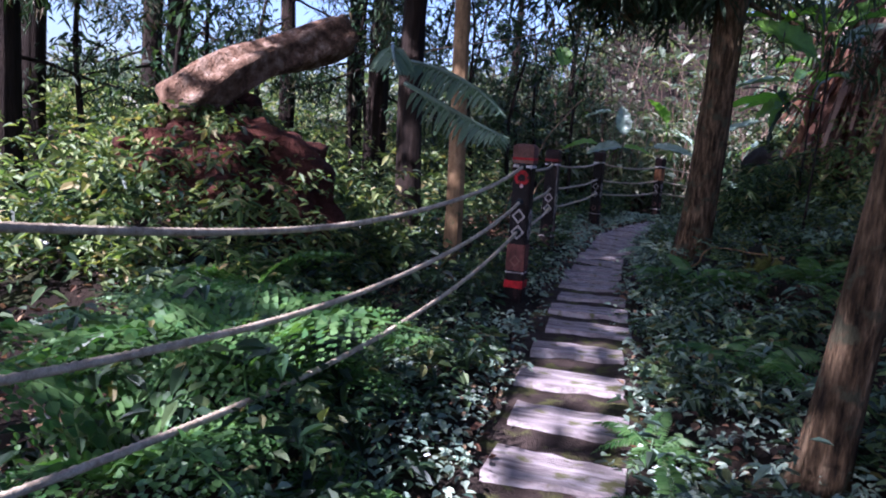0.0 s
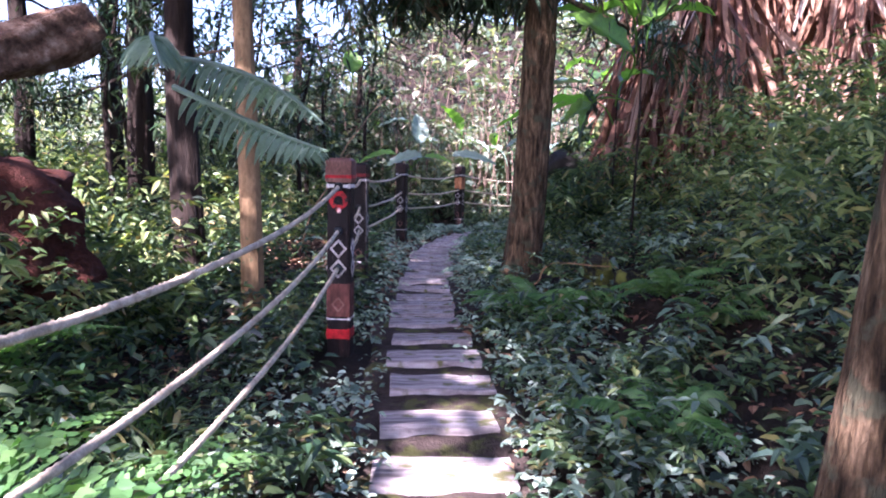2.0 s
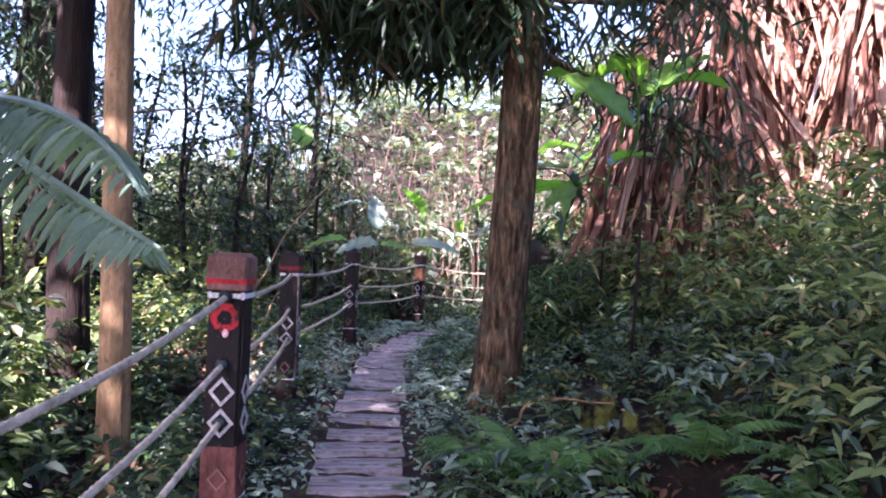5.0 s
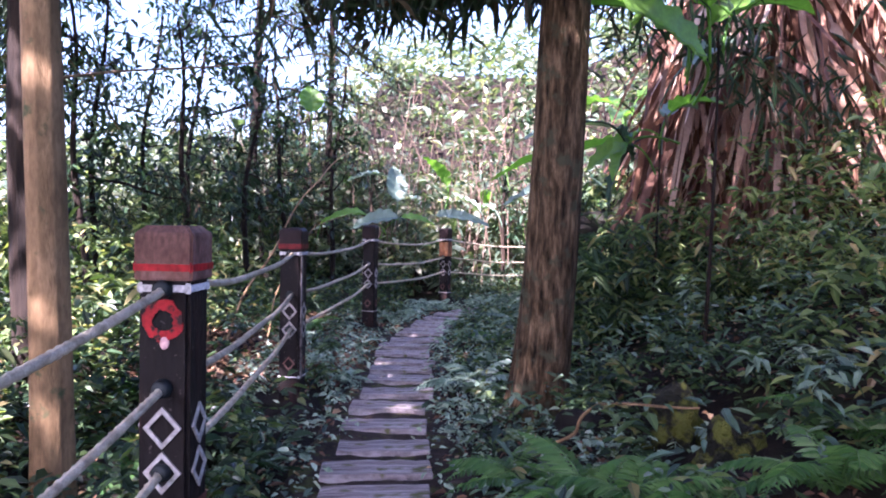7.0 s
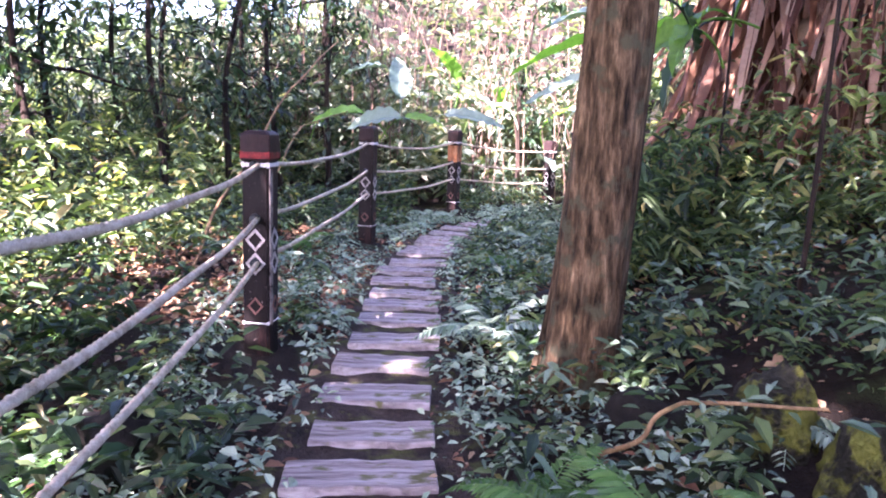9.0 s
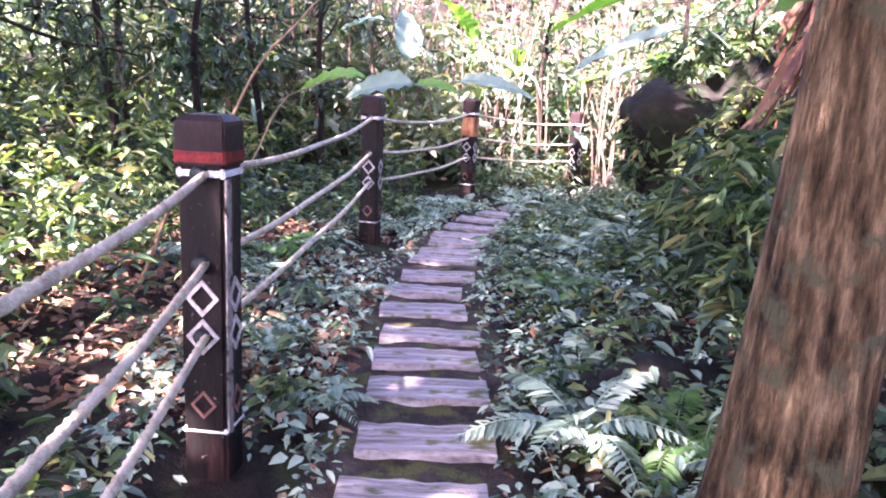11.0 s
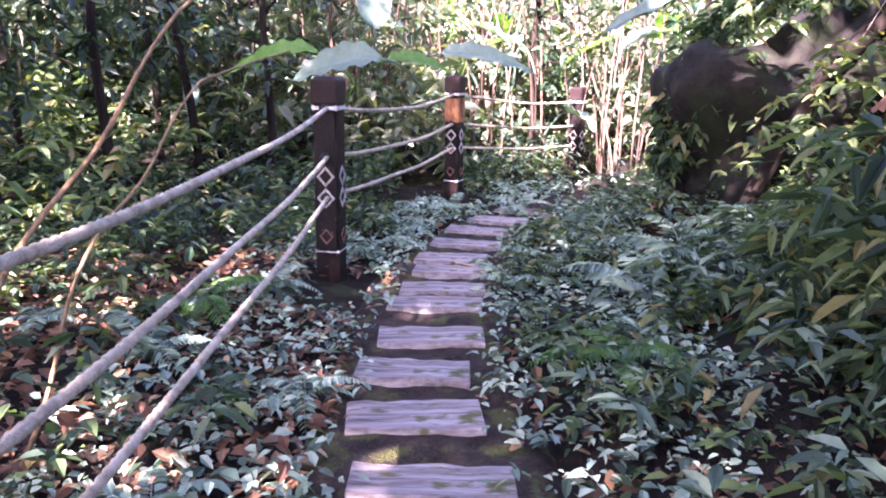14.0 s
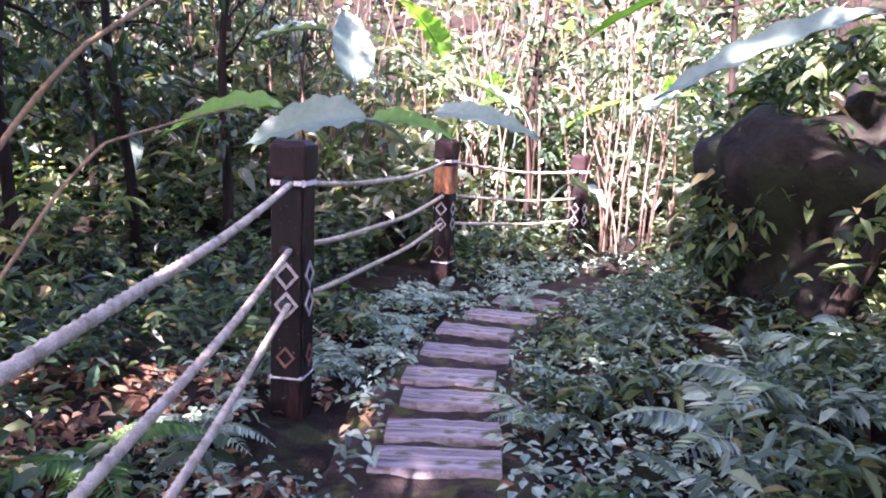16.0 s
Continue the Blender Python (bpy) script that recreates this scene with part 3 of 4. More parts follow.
rock("boulder", 3.1, 12.6, 0.6, (1.1, 0.95, 1.2), M_ROCK, 3.1, "large boulder coloured near-black for shade, hung with roots and creepers", 20, 0.32)
rock("mossy_rock", 1.42, 6.25, 0.24, (0.17, 0.14, 0.19), M_MOSSROCK, 5.2, "yellow-green moss covered rock among ferns")
rock("mossy_rock", 1.64, 5.98, 0.16, (0.2, 0.15, 0.18), M_MOSSROCK, 8.2, "yellow-green moss covered rock among ferns", 40)
rock("mossy_rock", 1.08, 6.55, 0.06, (0.2, 0.16, 0.17), M_ROCK, 6.2, "dark rock at the foot of a cedar", 10)
rock("mossy_rock", -0.95, 6.35, -0.02, (0.3, 0.2, 0.2), M_ROCK, 9.2, "dark rotting stump beside the footpath", 30)
rock("path_stone", 0.95, 8.35, 0.05, (0.35, 0.25, 0.16), M_ROCK, 1.2, "dark stone half buried in undergrowth", 15)
rock("path_stone", -0.5, 3.1, -0.2, (0.15, 0.12, 0.1), M_MOSSROCK, 2.2, "pale stone beside the plank steps", 15)
rock("path_stone", 1.1, 1.2, -0.12, (0.3, 0.22, 0.2), M_ROCK, 4.4, "dark stone beside the plank steps", 55)
rock("earth_bank", -3.7, 4.9, 0.55, (0.85, 1.1, 0.75), M_REDSOIL, 7.7, "exposed red-brown earth bank with roots", 15, 0.42, "bank")

s = np.linspace(0, 1, 60)
pts = np.stack([-3.75 + 1.0 * s, 4.3 + 1.6 * s, 1.35 + 1.0 * s + 0.06 * np.sin(s * 5)], -1)
v, f = tube(pts, 0.2 * (1 + 0.1 * np.sin(s * 9)) * np.interp(s, (0, 0.02, 0.97, 1), (0.3, 1, 0.92, 0.4)), 28, 5, 0.6)
tagged(new("fallen_log", mesh_of("fallen_log", v, f, M_LOG, True)), "sunlit weathered fallen log lying across an earth bank", "log")


# ---- broad leaves ----
def blade_mesh(name, length, width, mat, droop=0.4, fold=0.45, waves=0.07, stem=0.3, n=18):
    """A large arching leaf along +y on a stem, with a midrib fold and a wavy edge."""
    s = np.linspace(0, 1, n)
    k = np.linspace(-1, 1, 9)
    half = width * 0.5 * np.sin(np.clip(s, 0, 1) ** 0.75 * math.pi) ** 0.7
    S, K = np.meshgrid(s, k, indexing="ij")
    H = half[:, None]
    y = S * length
    z = -droop * length * S ** 2 + fold * H * np.abs(K) + waves * width * np.sin(S * 30 + K * 2) * np.abs(K)
    v = np.stack([H * K, y, z], -1).reshape(-1, 3)
    i, j = np.meshgrid(np.arange(n - 1), np.arange(8), indexing="ij")
    f = np.stack([i * 9 + j, i * 9 + j + 1, (i + 1) * 9 + j + 1, (i + 1) * 9 + j], -1).reshape(-1, 4)
    rib = np.stack([0 * s, s * length, -droop * length * s ** 2 - 0.004], -1)
    lead = np.stack([np.zeros(8), np.linspace(-stem, 0, 8), -0.9 * stem * np.linspace(1, 0, 8) ** 2 - 0.004], -1)
    rv, rf = tube(np.concatenate([lead[:-1], rib]), np.concatenate([np.full(7, 0.012), np.linspace(0.01, 0.002, n)]) * (width / 0.3), 6)
    v, f = stack([(v, f), (rv, rf)])
    return mesh_of(name, v, f, mat, True)


def broad_leaf(x, y, z, heading, pitch, roll, length, width, mat, label, droop=0.35, stem=0.3):
    ob = new("broad_leaf", blade_mesh("broad_leaf", length, width, mat, droop, stem=stem))
    ob.matrix_basis = pose(x, y, z) @ pose(0, 0, 0, 0, 0, heading) @ pose(0, 0, 0, pitch, roll, 0)
    return tagged(ob, label, "leaf", "broad leaves")


BRIGHT = "bright sunlit green banana-like leaf"
GREY = "large grey-green leaf catching skylight"


def banana_plant(x, y, h, leaves, label):
    plant = new("banana_plant")
    z = float(ground_z(x, y))
    plant.matrix_basis = pose(x, y, z)
    tagged(plant, label, "plant", "banana plants")
    v, f = tube(np.stack([0.04 * np.sin(np.linspace(0, 2, 14)), 0 * np.linspace(0, 1, 14), np.linspace(-0.1, h, 14)], -1), np.linspace(0.016, 0.008, 14), 8)
    part("stem", mesh_of("stem", v, f, M_DARKBARK, True), plant)
    for hd, pt, ro, l, w, mat, zz in leaves:
        me = blade_mesh("leaf", l, w, mat, 0.4, stem=0.25)
        part("leaf", me, plant, pose(0, 0, zz) @ pose(0, 0, 0, 0, 0, hd) @ pose(0, 0.2, 0.12, pt, ro, 0))


banana_plant(1.95, 7.25, 2.2, ((60, 40, 10, 0.75, 0.26, M_BIGLEAF, 2.1), (150, 25, 0, 0.7, 0.26, M_BIGLEAF, 2.15), (110, -15, 20, 0.6, 0.24, M_BIGLEAF, 2.3), (-60, 30, 0, 0.8, 0.28, M_BIGLEAF, 2.2)),
             "young banana plant with bright sunlit leaves")
banana_plant(2.1, 9.0, 1.8, ((70, 10, 0, 0.6, 0.24, M_BIGLEAF, 1.5), (120, -30, 10, 0.55, 0.22, M_BIGLEAF, 1.6), (200, 20, 0, 0.6, 0.22, M_BIGLEAF, 1.75), (-40, 35, 0, 0.7, 0.25, M_DULLLEAF, 1.75), (95, -50, 0, 0.6, 0.2, M_DARKLEAF, 1.5)),
             "young banana plant with drooping leaves")
banana_plant(2.6, 12.1, 2.6, ((75, 5, 12, 1.5, 0.3, M_BIGLEAF, 1.85), (95, 10, -10, 1.2, 0.28, M_DULLLEAF, 2.1), (160, 10, 0, 1.0, 0.3, M_BIGLEAF, 2.2), (20, 25, 0, 1.1, 0.3, M_BIGLEAF, 2.4), (-60, 30, 0, 1.0, 0.3, M_BIGLEAF, 2.5)),
             "banana plant behind a boulder with long arching leaves")
broad_leaf(-1.55, 12.7, 2.75, 20, 70, 0, 0.42, 0.34, M_BIGLEAF, BRIGHT, 0.1)
broad_leaf(1.84, 7.08, 2.33, 88, 42, -55, 0.8, 0.3, M_BIGLEAF, BRIGHT, 0.12)
broad_leaf(1.95, 7.3, 2.6, -60, 50, 30, 0.7, 0.22, M_BIGLEAF, BRIGHT, 0.2)
broad_leaf(1.85, 8.8, 2.02, 90, -38, -45, 0.5, 0.24, M_BIGLEAF, BRIGHT, 0.15)
broad_leaf(1.7, 8.75, 2.1, -90, -50, 45, 0.4, 0.24, M_DARKLEAF, "dark drooping banana-like leaf", 0.2)
broad_leaf(-1.45, 5.7, 2.83, 85, 10, -40, 0.3, 0.12, M_BIGLEAF, BRIGHT, 0.2, 0.1)
broad_leaf(-1.4, 5.7, 2.82, -85, 5, 40, 0.45, 0.14, M_BIGLEAF, BRIGHT, 0.15, 0.1)
broad_leaf(2.35, 9.1, 2.7, -40, 45, 30, 0.9, 0.2, M_DULLLEAF, GREY, 0.3)
broad_leaf(-0.32, 12.2, 1.34, 96, 0, -38, 0.62, 0.27, M_DULLLEAF, GREY, 0.35)
broad_leaf(-0.3, 12.3, 1.33, -84, 8, 30, 0.45, 0.16, M_BIGLEAF, GREY, 0.35)
broad_leaf(-0.78, 12.5, 1.38, 90, 5, -25, 0.65, 0.22, M_BIGLEAF, GREY, 0.4)
broad_leaf(-0.45, 14.3, 1.6, 20, 70, 0, 0.65, 0.34, M_DULLLEAF, GREY, 0.1)
broad_leaf(0.15, 14.1, 1.4, -95, 5, 40, 0.85, 0.22, M_DULLLEAF, GREY, 0.35)
broad_leaf(1.82, 11.35, 1.88, 90, -20, -25, 0.98, 0.2, M_DULLLEAF, GREY, 0.12)
broad_leaf(0.9, 15.0, 1.5, 60, 40, 0, 0.6, 0.22, M_PALE, GREY, 0.3)
broad_leaf(2.0, 14.6, 1.5, -60, 30, 0, 0.7, 0.25, M_PALE, GREY, 0.3)
for q in range(26):
    x, y = rng.uniform(-4, 5), rng.uniform(14.8, 19)
    broad_leaf(x, y, float(ground_z(x, y)) + rng.uniform(0.7, 2.6), rng.uniform(0, 360), rng.uniform(0, 60), rng.uniform(-20, 20), rng.uniform(0.4, 0.8), rng.uniform(0.16, 0.34), (M_PALE, M_BIGLEAF, M_DULLLEAF)[q % 3], "broad green leaf in the thicket behind the path bend")


# ---- dead frond clump ----
def ribbons(base, way, length, width, droop, seg=4):
    """Curled hanging strips."""
    n = len(base)
    s = np.linspace(0, 1, seg + 1)
    way = unit(way)
    side = unit(np.cross(way, rng.normal(0, 1, (n, 3))))
    tw = unit(np.cross(way, side))
    v = np.empty((n, seg + 1, 2, 3))
    ph = rng.uniform(0, 6.28, n)
    for i, t in enumerate(s):
        c = base + way * (length * t)[:, None] + np.array((0, 0, -1)) * (droop * length * t * t)[:, None] + tw * (0.08 * length * np.sin(ph + t * 4))[:, None]
        a = (ph * 0.3 + t * 1.5)[:, None]
        w = (width * (1 - 0.75 * t) * 0.5)[:, None]
        e = side * np.cos(a) + tw * np.sin(a)
        v[:, i, 0], v[:, i, 1] = c - e * w, c + e * w
    k = np.arange(n)[:, None] * (2 * seg + 2)
    f = np.concatenate([k + np.array((2 * i, 2 * i + 1, 2 * i + 3, 2 * i + 2)) for i in range(seg)])
    return v.reshape(-1, 3), f


def dead_clump(x, y, h, spread, count, label):
    clump = new("dead_frond_clump")
    z = float(ground_z(x, y))
    clump.matrix_basis = pose(x, y, z)
    tagged(clump, label, "plant", "dead frond clumps")
    zz = np.linspace(-0.2, h, 16)
    v, f = tube(np.stack([0.08 * np.sin(zz), 0.05 * np.cos(zz), zz], -1), np.linspace(0.16, 0.1, 16), 14)
    part("trunk", mesh_of("trunk", v, f, M_DARKBARK, True), clump)
    a = rng.uniform(0, 6.283, count)
    b = rng.uniform(0.3, 1.0, count)
    base = np.stack([np.cos(a) * 0.12, np.sin(a) * 0.12, h * b], -1) + rng.normal(0, 0.08, (count, 3))
    way = np.stack([np.cos(a) * spread, np.sin(a) * spread, rng.uniform(-1.6, -0.1, count)], -1)
    L = rng.uniform(0.5, 1.3, count)
    v, f = ribbons(base, way, L, rng.uniform(0.03, 0.2, count), rng.uniform(0.3, 0.9, count), 5)
    part("fronds", mesh_of("fronds", v, f, M_DRY), clump, label="red-brown hanging dead fronds")


for x, y, h in ((2.9, 10.3, 3.0), (3.5, 9.7, 3.6), (4.3, 10.2, 4.2), (3.7, 11.2, 4.4), (5.2, 9.6, 4.0), (5.0, 11.5, 4.6), (6.2, 10.5, 4.4)):
    dead_clump(x, y, h, 0.4, 560, "tall clump of red-brown dead hanging fronds in sun")


# ---- background thicket ----
n = 400
bx, by = rng.uniform(-4.5, 3.2, n), rng.uniform(16.2, 21, n)
geo = []
for q in range(n):
    z = float(ground_z(bx[q], by[q]))
    h = rng.uniform(1.0, 4.4)
    l = rng.normal(0, 0.17, 2)
    s = np.linspace(0, 1, 6)
    p = np.stack([bx[q] + l[0] * h * s ** 2, by[q] + l[1] * h * s ** 2, z - 0.1 + h * s], -1)
    geo.append(tube(p, np.linspace(0.014, 0.005, 6), 4))
v, f = stack(geo)
tagged(new("dry_cane_thicket", mesh_of("dry_cane_thicket", v, f, M_STRAW)), "dense pale dry canes standing behind the path bend", "thicket", kind="stuff")


def scatter(n, x0, x1, y0, y1, keep=None):
    x, y = rng.uniform(x0, x1, n), rng.uniform(y0, y1, n)
    if keep is not None:
        k = keep(x, y)
        x, y = x[k], y[k]
    return x, y


def clear(x, y, right=0.42, left=0.5):
    d = x - mid(y)
    ok = (d > right) | (d < -left)
    ok &= ~((x > 1.25) & (x < 1.85) & (y > 5.5) & (y < 6.4))
    for px, py in POSTS[1:]:
        ok &= (np.abs(x - px - 0.05) > 0.2) | (y < py - 0.7) | (y > py + 0.15)
    return ok


def cover(name, label, n, box, mat, leaves, length, ratio, height, keep=None, tilt=0.2, grow=0.0, levels=1):
    x, y = scatter(n, *box, keep)
    z = ground_z(x, y)
    d = np.clip(np.abs(x - mid(y)) - 0.4, 0, 3)
    geo = []
    for l in range(levels):
        hh = (rng.uniform(0.15, 1, len(x)) * (height[1] - height[0]) + height[0]) * (1 + grow * d) * (l + 1) / levels
        at = np.stack([x + rng.normal(0, 0.04, len(x)), y + rng.normal(0, 0.04, len(x)), z + hh], -1)
        geo.append(rosettes(at, leaves, rng.uniform(*length, len(x)), ratio, tilt, 0.05))
    v, f = stack(geo)
    return tagged(new(name, mesh_of(name, v, f, mat)), label, "undergrowth", kind="stuff")


def clumped(x, y):
    bare = (y > 8.2) & (y < 11.6) & (x > -2.3) & (x < -0.5) & (rng.uniform(0, 1, len(x)) < 0.75)
    return clear(x, y) & ~bare & (lump(x, y, 1.9) + 0.6 * lump(x + 5, y, 4.3) + rng.normal(0, 0.25, len(x)) > -0.12)


cover("path_edge_herbs", "low herbs along the footpath edge, coloured pale blue-green for skylight sheen", 9500, (-2.2, 2.6, -1.5, 16), M_PALE, 5, (0.03, 0.075), 0.5, (0.02, 0.1), lambda x, y: clear(x, y, 0.29, 0.31) & (np.abs(x - mid(y)) < 1.3))
cover("bank_undergrowth", "dense dark green undergrowth on the bank", 8500, (0.4, 7.5, -1.5, 17), M_LEAF, 6, (0.05, 0.11), 0.42, (0.04, 0.22), clumped, 0.1, 0.35, 2)
cover("bank_undergrowth", "dense dark green undergrowth on the bank", 4500, (0.4, 6, -1.5, 17), M_COOL, 5, (0.05, 0.12), 0.34, (0.08, 0.32), clumped, 0.05, 0.3)
cover("slope_undergrowth", "dense green undergrowth below the rope fence", 6500, (-8, -0.3, -1.5, 17), M_LEAF, 6, (0.05, 0.11), 0.45, (0.04, 0.32), clumped, 0.1, 0.3, 2)
cover("slope_undergrowth", "dense green undergrowth below the rope fence", 2600, (-6, -0.3, -1.5, 17), M_DARKLEAF, 6, (0.06, 0.14), 0.36, (0.04, 0.32), clumped, 0.05, 0.3, 2)
cover("leaf_litter", "brown fallen leaves on the soil", 8000, (-4, 4, -2, 14), M_LITTER, 2, (0.03, 0.09), 0.5, (0.0, 0.02), lambda x, y: clear(x, y, 0.3, 0.33), 0.1)
cover("leaf_litter", "brown fallen leaves on bare soil beside the fence", 1000, (-2.5, -0.45, 8, 12), M_LITTER, 3, (0.04, 0.11), 0.5, (0.0, 0.04), lambda x, y: clear(x, y, 0.3, 0.36), 0.15)
cover("tall_shrubs", "tall leafy shrubs on the bank in patchy sun", 1700, (2.0, 8, 3, 13), M_SHRUB, 6, (0.06, 0.135), 0.36, (0.3, 1.3), lambda x, y: (x > 2.1 + 0.4 * np.sin(y)), 0.0, 0.05, 4)
cover("tall_shrubs", "tall leafy shrubs below the rope fence", 1900, (-16, -1.9, 3, 17), M_SHRUB, 6, (0.08, 0.16), 0.4, (0.2, 1.2), lambda x, y: (x < -4.3) | (y > 5), 0.0, 0.0, 3)
cover("lance_leaf_shrubs", "lance-leaved green shrubs overhanging the footpath", 210, (1.3, 2.6, 8.5, 10.1), M_LEAF, 7, (0.09, 0.17), 0.26, (0.2, 0.85), None, -0.15, 0.1, 3)
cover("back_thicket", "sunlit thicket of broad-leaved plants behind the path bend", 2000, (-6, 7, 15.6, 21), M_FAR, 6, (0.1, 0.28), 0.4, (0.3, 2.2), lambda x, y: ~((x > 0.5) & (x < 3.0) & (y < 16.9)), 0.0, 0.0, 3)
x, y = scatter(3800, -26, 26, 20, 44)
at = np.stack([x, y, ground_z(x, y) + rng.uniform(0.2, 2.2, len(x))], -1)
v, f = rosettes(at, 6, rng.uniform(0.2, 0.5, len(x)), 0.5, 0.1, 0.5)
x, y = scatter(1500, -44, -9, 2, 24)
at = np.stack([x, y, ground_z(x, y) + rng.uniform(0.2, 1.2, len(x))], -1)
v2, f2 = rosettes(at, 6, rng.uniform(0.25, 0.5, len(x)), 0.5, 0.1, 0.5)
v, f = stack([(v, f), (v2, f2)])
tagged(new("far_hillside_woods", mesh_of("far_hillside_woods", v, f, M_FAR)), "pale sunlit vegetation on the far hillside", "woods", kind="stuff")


# creepers over the boulder and the earth bank
def draped(name, label, cx, cy, cz, size, n, mat, length):
    d = unit(rng.normal(0, 1, (n, 3)))
    d = d[d[:, 2] > -0.25]
    d = d[lump(d[:, 0] * 3, d[:, 2] * 3 + d[:, 1] * 2, 1.0) > -0.15]
    at = np.array((cx, cy, cz)) + d * np.array(size) * rng.uniform(1.0, 1.12, (len(d), 1))
    v, f = rosettes(at, 5, rng.uniform(*length, len(at)), 0.45, -0.3, 0.05)
    tagged(new(name, mesh_of(name, v, f, mat)), label, "creepers", kind="stuff")


draped("bank_creepers", "green creepers and seedlings hanging over the earth bank", -3.7, 4.9, 0.55, (0.9, 1.15, 0.85), 3200, M_SHRUB, (0.06, 0.13))
draped("boulder_creepers", "green creepers growing over the top of the boulder", 3.1, 12.75, 0.85, (1.2, 0.95, 1.15), 2600, M_LEAF, (0.06, 0.14))
cover("slope_shrubs", "leafy sunlit shrubs in front of the earth bank", 480, (-4.6, -2.0, 2.4, 6.8), M_SHRUB, 7, (0.06, 0.13), 0.42, (0.2, 0.9), None, 0.0, 0.0, 3)


# ---- ferns ----
def frond_mesh(name, length, pairs, width, mat, arch=0.45, split=0, droop_leaf=0.3, bend=None):
    """A fern frond along +y, rising then drooping, with paired leaflets (split: leaflets cut again; bend: base, middle and tip)."""
    def spine(s):
        if bend:
            p0, pm, p2 = (np.array(q) for q in bend)
            p1 = 2 * pm - 0.5 * (p0 + p2)
            u = s[:, None]
            return p0 * (1 - u) ** 2 + p1 * 2 * u * (1 - u) + p2 * u ** 2
        return np.stack([0 * s, length * s * (1 - 0.12 * s), length * (0.55 * s - (0.55 + arch) * s * s * 0.8)], -1)
    s = np.linspace(0.1, 0.985, pairs)
    c = spine(s)
    t = unit(spine(s + 0.01) - c)
    geo = [tube(spine(np.linspace(0, 1, 12)), np.linspace(0.006, 0.0015, 12) * (length / 0.6), 5)]
    size = width * np.sin(np.clip(0.18 + s * 0.82, 0, 1) * math.pi) ** 0.8
    for sgn in (-1, 1):
        way = np.stack([np.full(pairs, sgn * 1.0), 0 * s, -0.12 + 0 * s], -1) + t * 0.35 + rng.normal(0, 0.05, (pairs, 3))
        if bend:
            way = unit(np.cross(t, (0, 0, 1.0))) * sgn + t * 0.55 + np.array((0, 0, -0.5)) + rng.normal(0, 0.06, (pairs, 3))
        if not split:
            geo.append(leaf_geometry(c, way, size, np.minimum(size * 0.34, length / pairs * (1.15 if length < 1 else 0.48)), 0.2, droop_leaf))
        else:
            w = unit(way)
            for m in range(split):
                u = (m + 0.5) / split
                p = c + w * (size * u)[:, None] + np.array((0, 0, -0.2)) * (size * u * u)[:, None]
                l = size * 0.26 * (1 - 0.75 * u)
                for g in (-1, 1):
                    geo.append(leaf_geometry(p, t * g + w * 0.5, l * 0.9, l * 0.85, 0.1, 0.1))
    v, f = stack(geo)
    return mesh_of(name, v, f, mat)


FRONDS = {
    "sword": [frond_mesh("frond", 0.5, 24, 0.09, M_FERN), frond_mesh("frond", 0.42, 22, 0.08, M_FERN, 0.6)],
    "pale": [frond_mesh("frond", 0.45, 20, 0.085, M_PALE, 0.5), frond_mesh("frond", 0.38, 18, 0.075, M_PALE, 0.7)],
    "lace": [frond_mesh("frond", 0.7, 15, 0.22, M_FERN, 0.5, 6), frond_mesh("frond", 0.6, 14, 0.2, M_FERN, 0.7, 6)],
}


def fern(kind, x, y, size, count, label, lift=0.0, first=None, fan=360, up=0):
    plant = new("fern")
    z = float(ground_z(x, y)) + lift
    plant.matrix_basis = pose(x, y, z) @ Matrix.Scale(size, 4)
    tagged(plant, label, "fern", "ferns along the path")
    a0 = rng.uniform(0, 360) if first is None else first
    for q in range(count):
        m = pose(0, 0, 0, 0, 0, a0 + fan * q / count + rng.uniform(-12, 12)) @ pose(0, 0, 0, up + rng.uniform(-8, 28), rng.uniform(-12, 12), 0)
        part("frond", FRONDS[kind][q % 2], plant, m)


SWORD, LACE, PALEF = "green sword fern with arching fronds", "lacy bright green fern with broad fronds", "fern in shade, coloured pale blue-green for skylight sheen"
for x, y, s, c, a, fan in ((-1.1, 0.6, 1.35, 6, 0, 360), (-1.05, 1.25, 1.4, 6, 150, 360), (-1.6, 1.2, 1.45, 6, 0, 360), (-1.0, 1.95, 1.15, 8, 200, 360), (-0.5, 0.75, 0.8, 7, 0, 360), (-0.45, 0.2, 0.7, 7, 0, 360), (-1.9, 2.2, 1.3, 8, 0, 360), (-2.2, 3.2, 1.4, 8, 0, 360)):
    fern("lace", x, y, s, c, LACE, 0.0, a, fan, 26 if s > 1 else 5)
for x, y, s in ((1.15, 3.1, 1.3), (1.35, 3.5, 1.0), (0.62, 2.0, 0.7), (0.75, 1.3, 0.8), (0.68, 5.55, 1.15), (0.85, 5.3, 1.3), (1.1, 5.25, 1.3), (1.75, 5.2, 1.2), (2.1, 5.7, 1.1), (0.55, 5.95, 0.8), (-1.6, 3.4, 1.0), (-1.4, 6.3, 0.8), (1.9, 4.6, 1.0)):
    fern("sword", x, y, s, int(rng.integers(6, 10)), SWORD, 0.03, None, 360, 16)
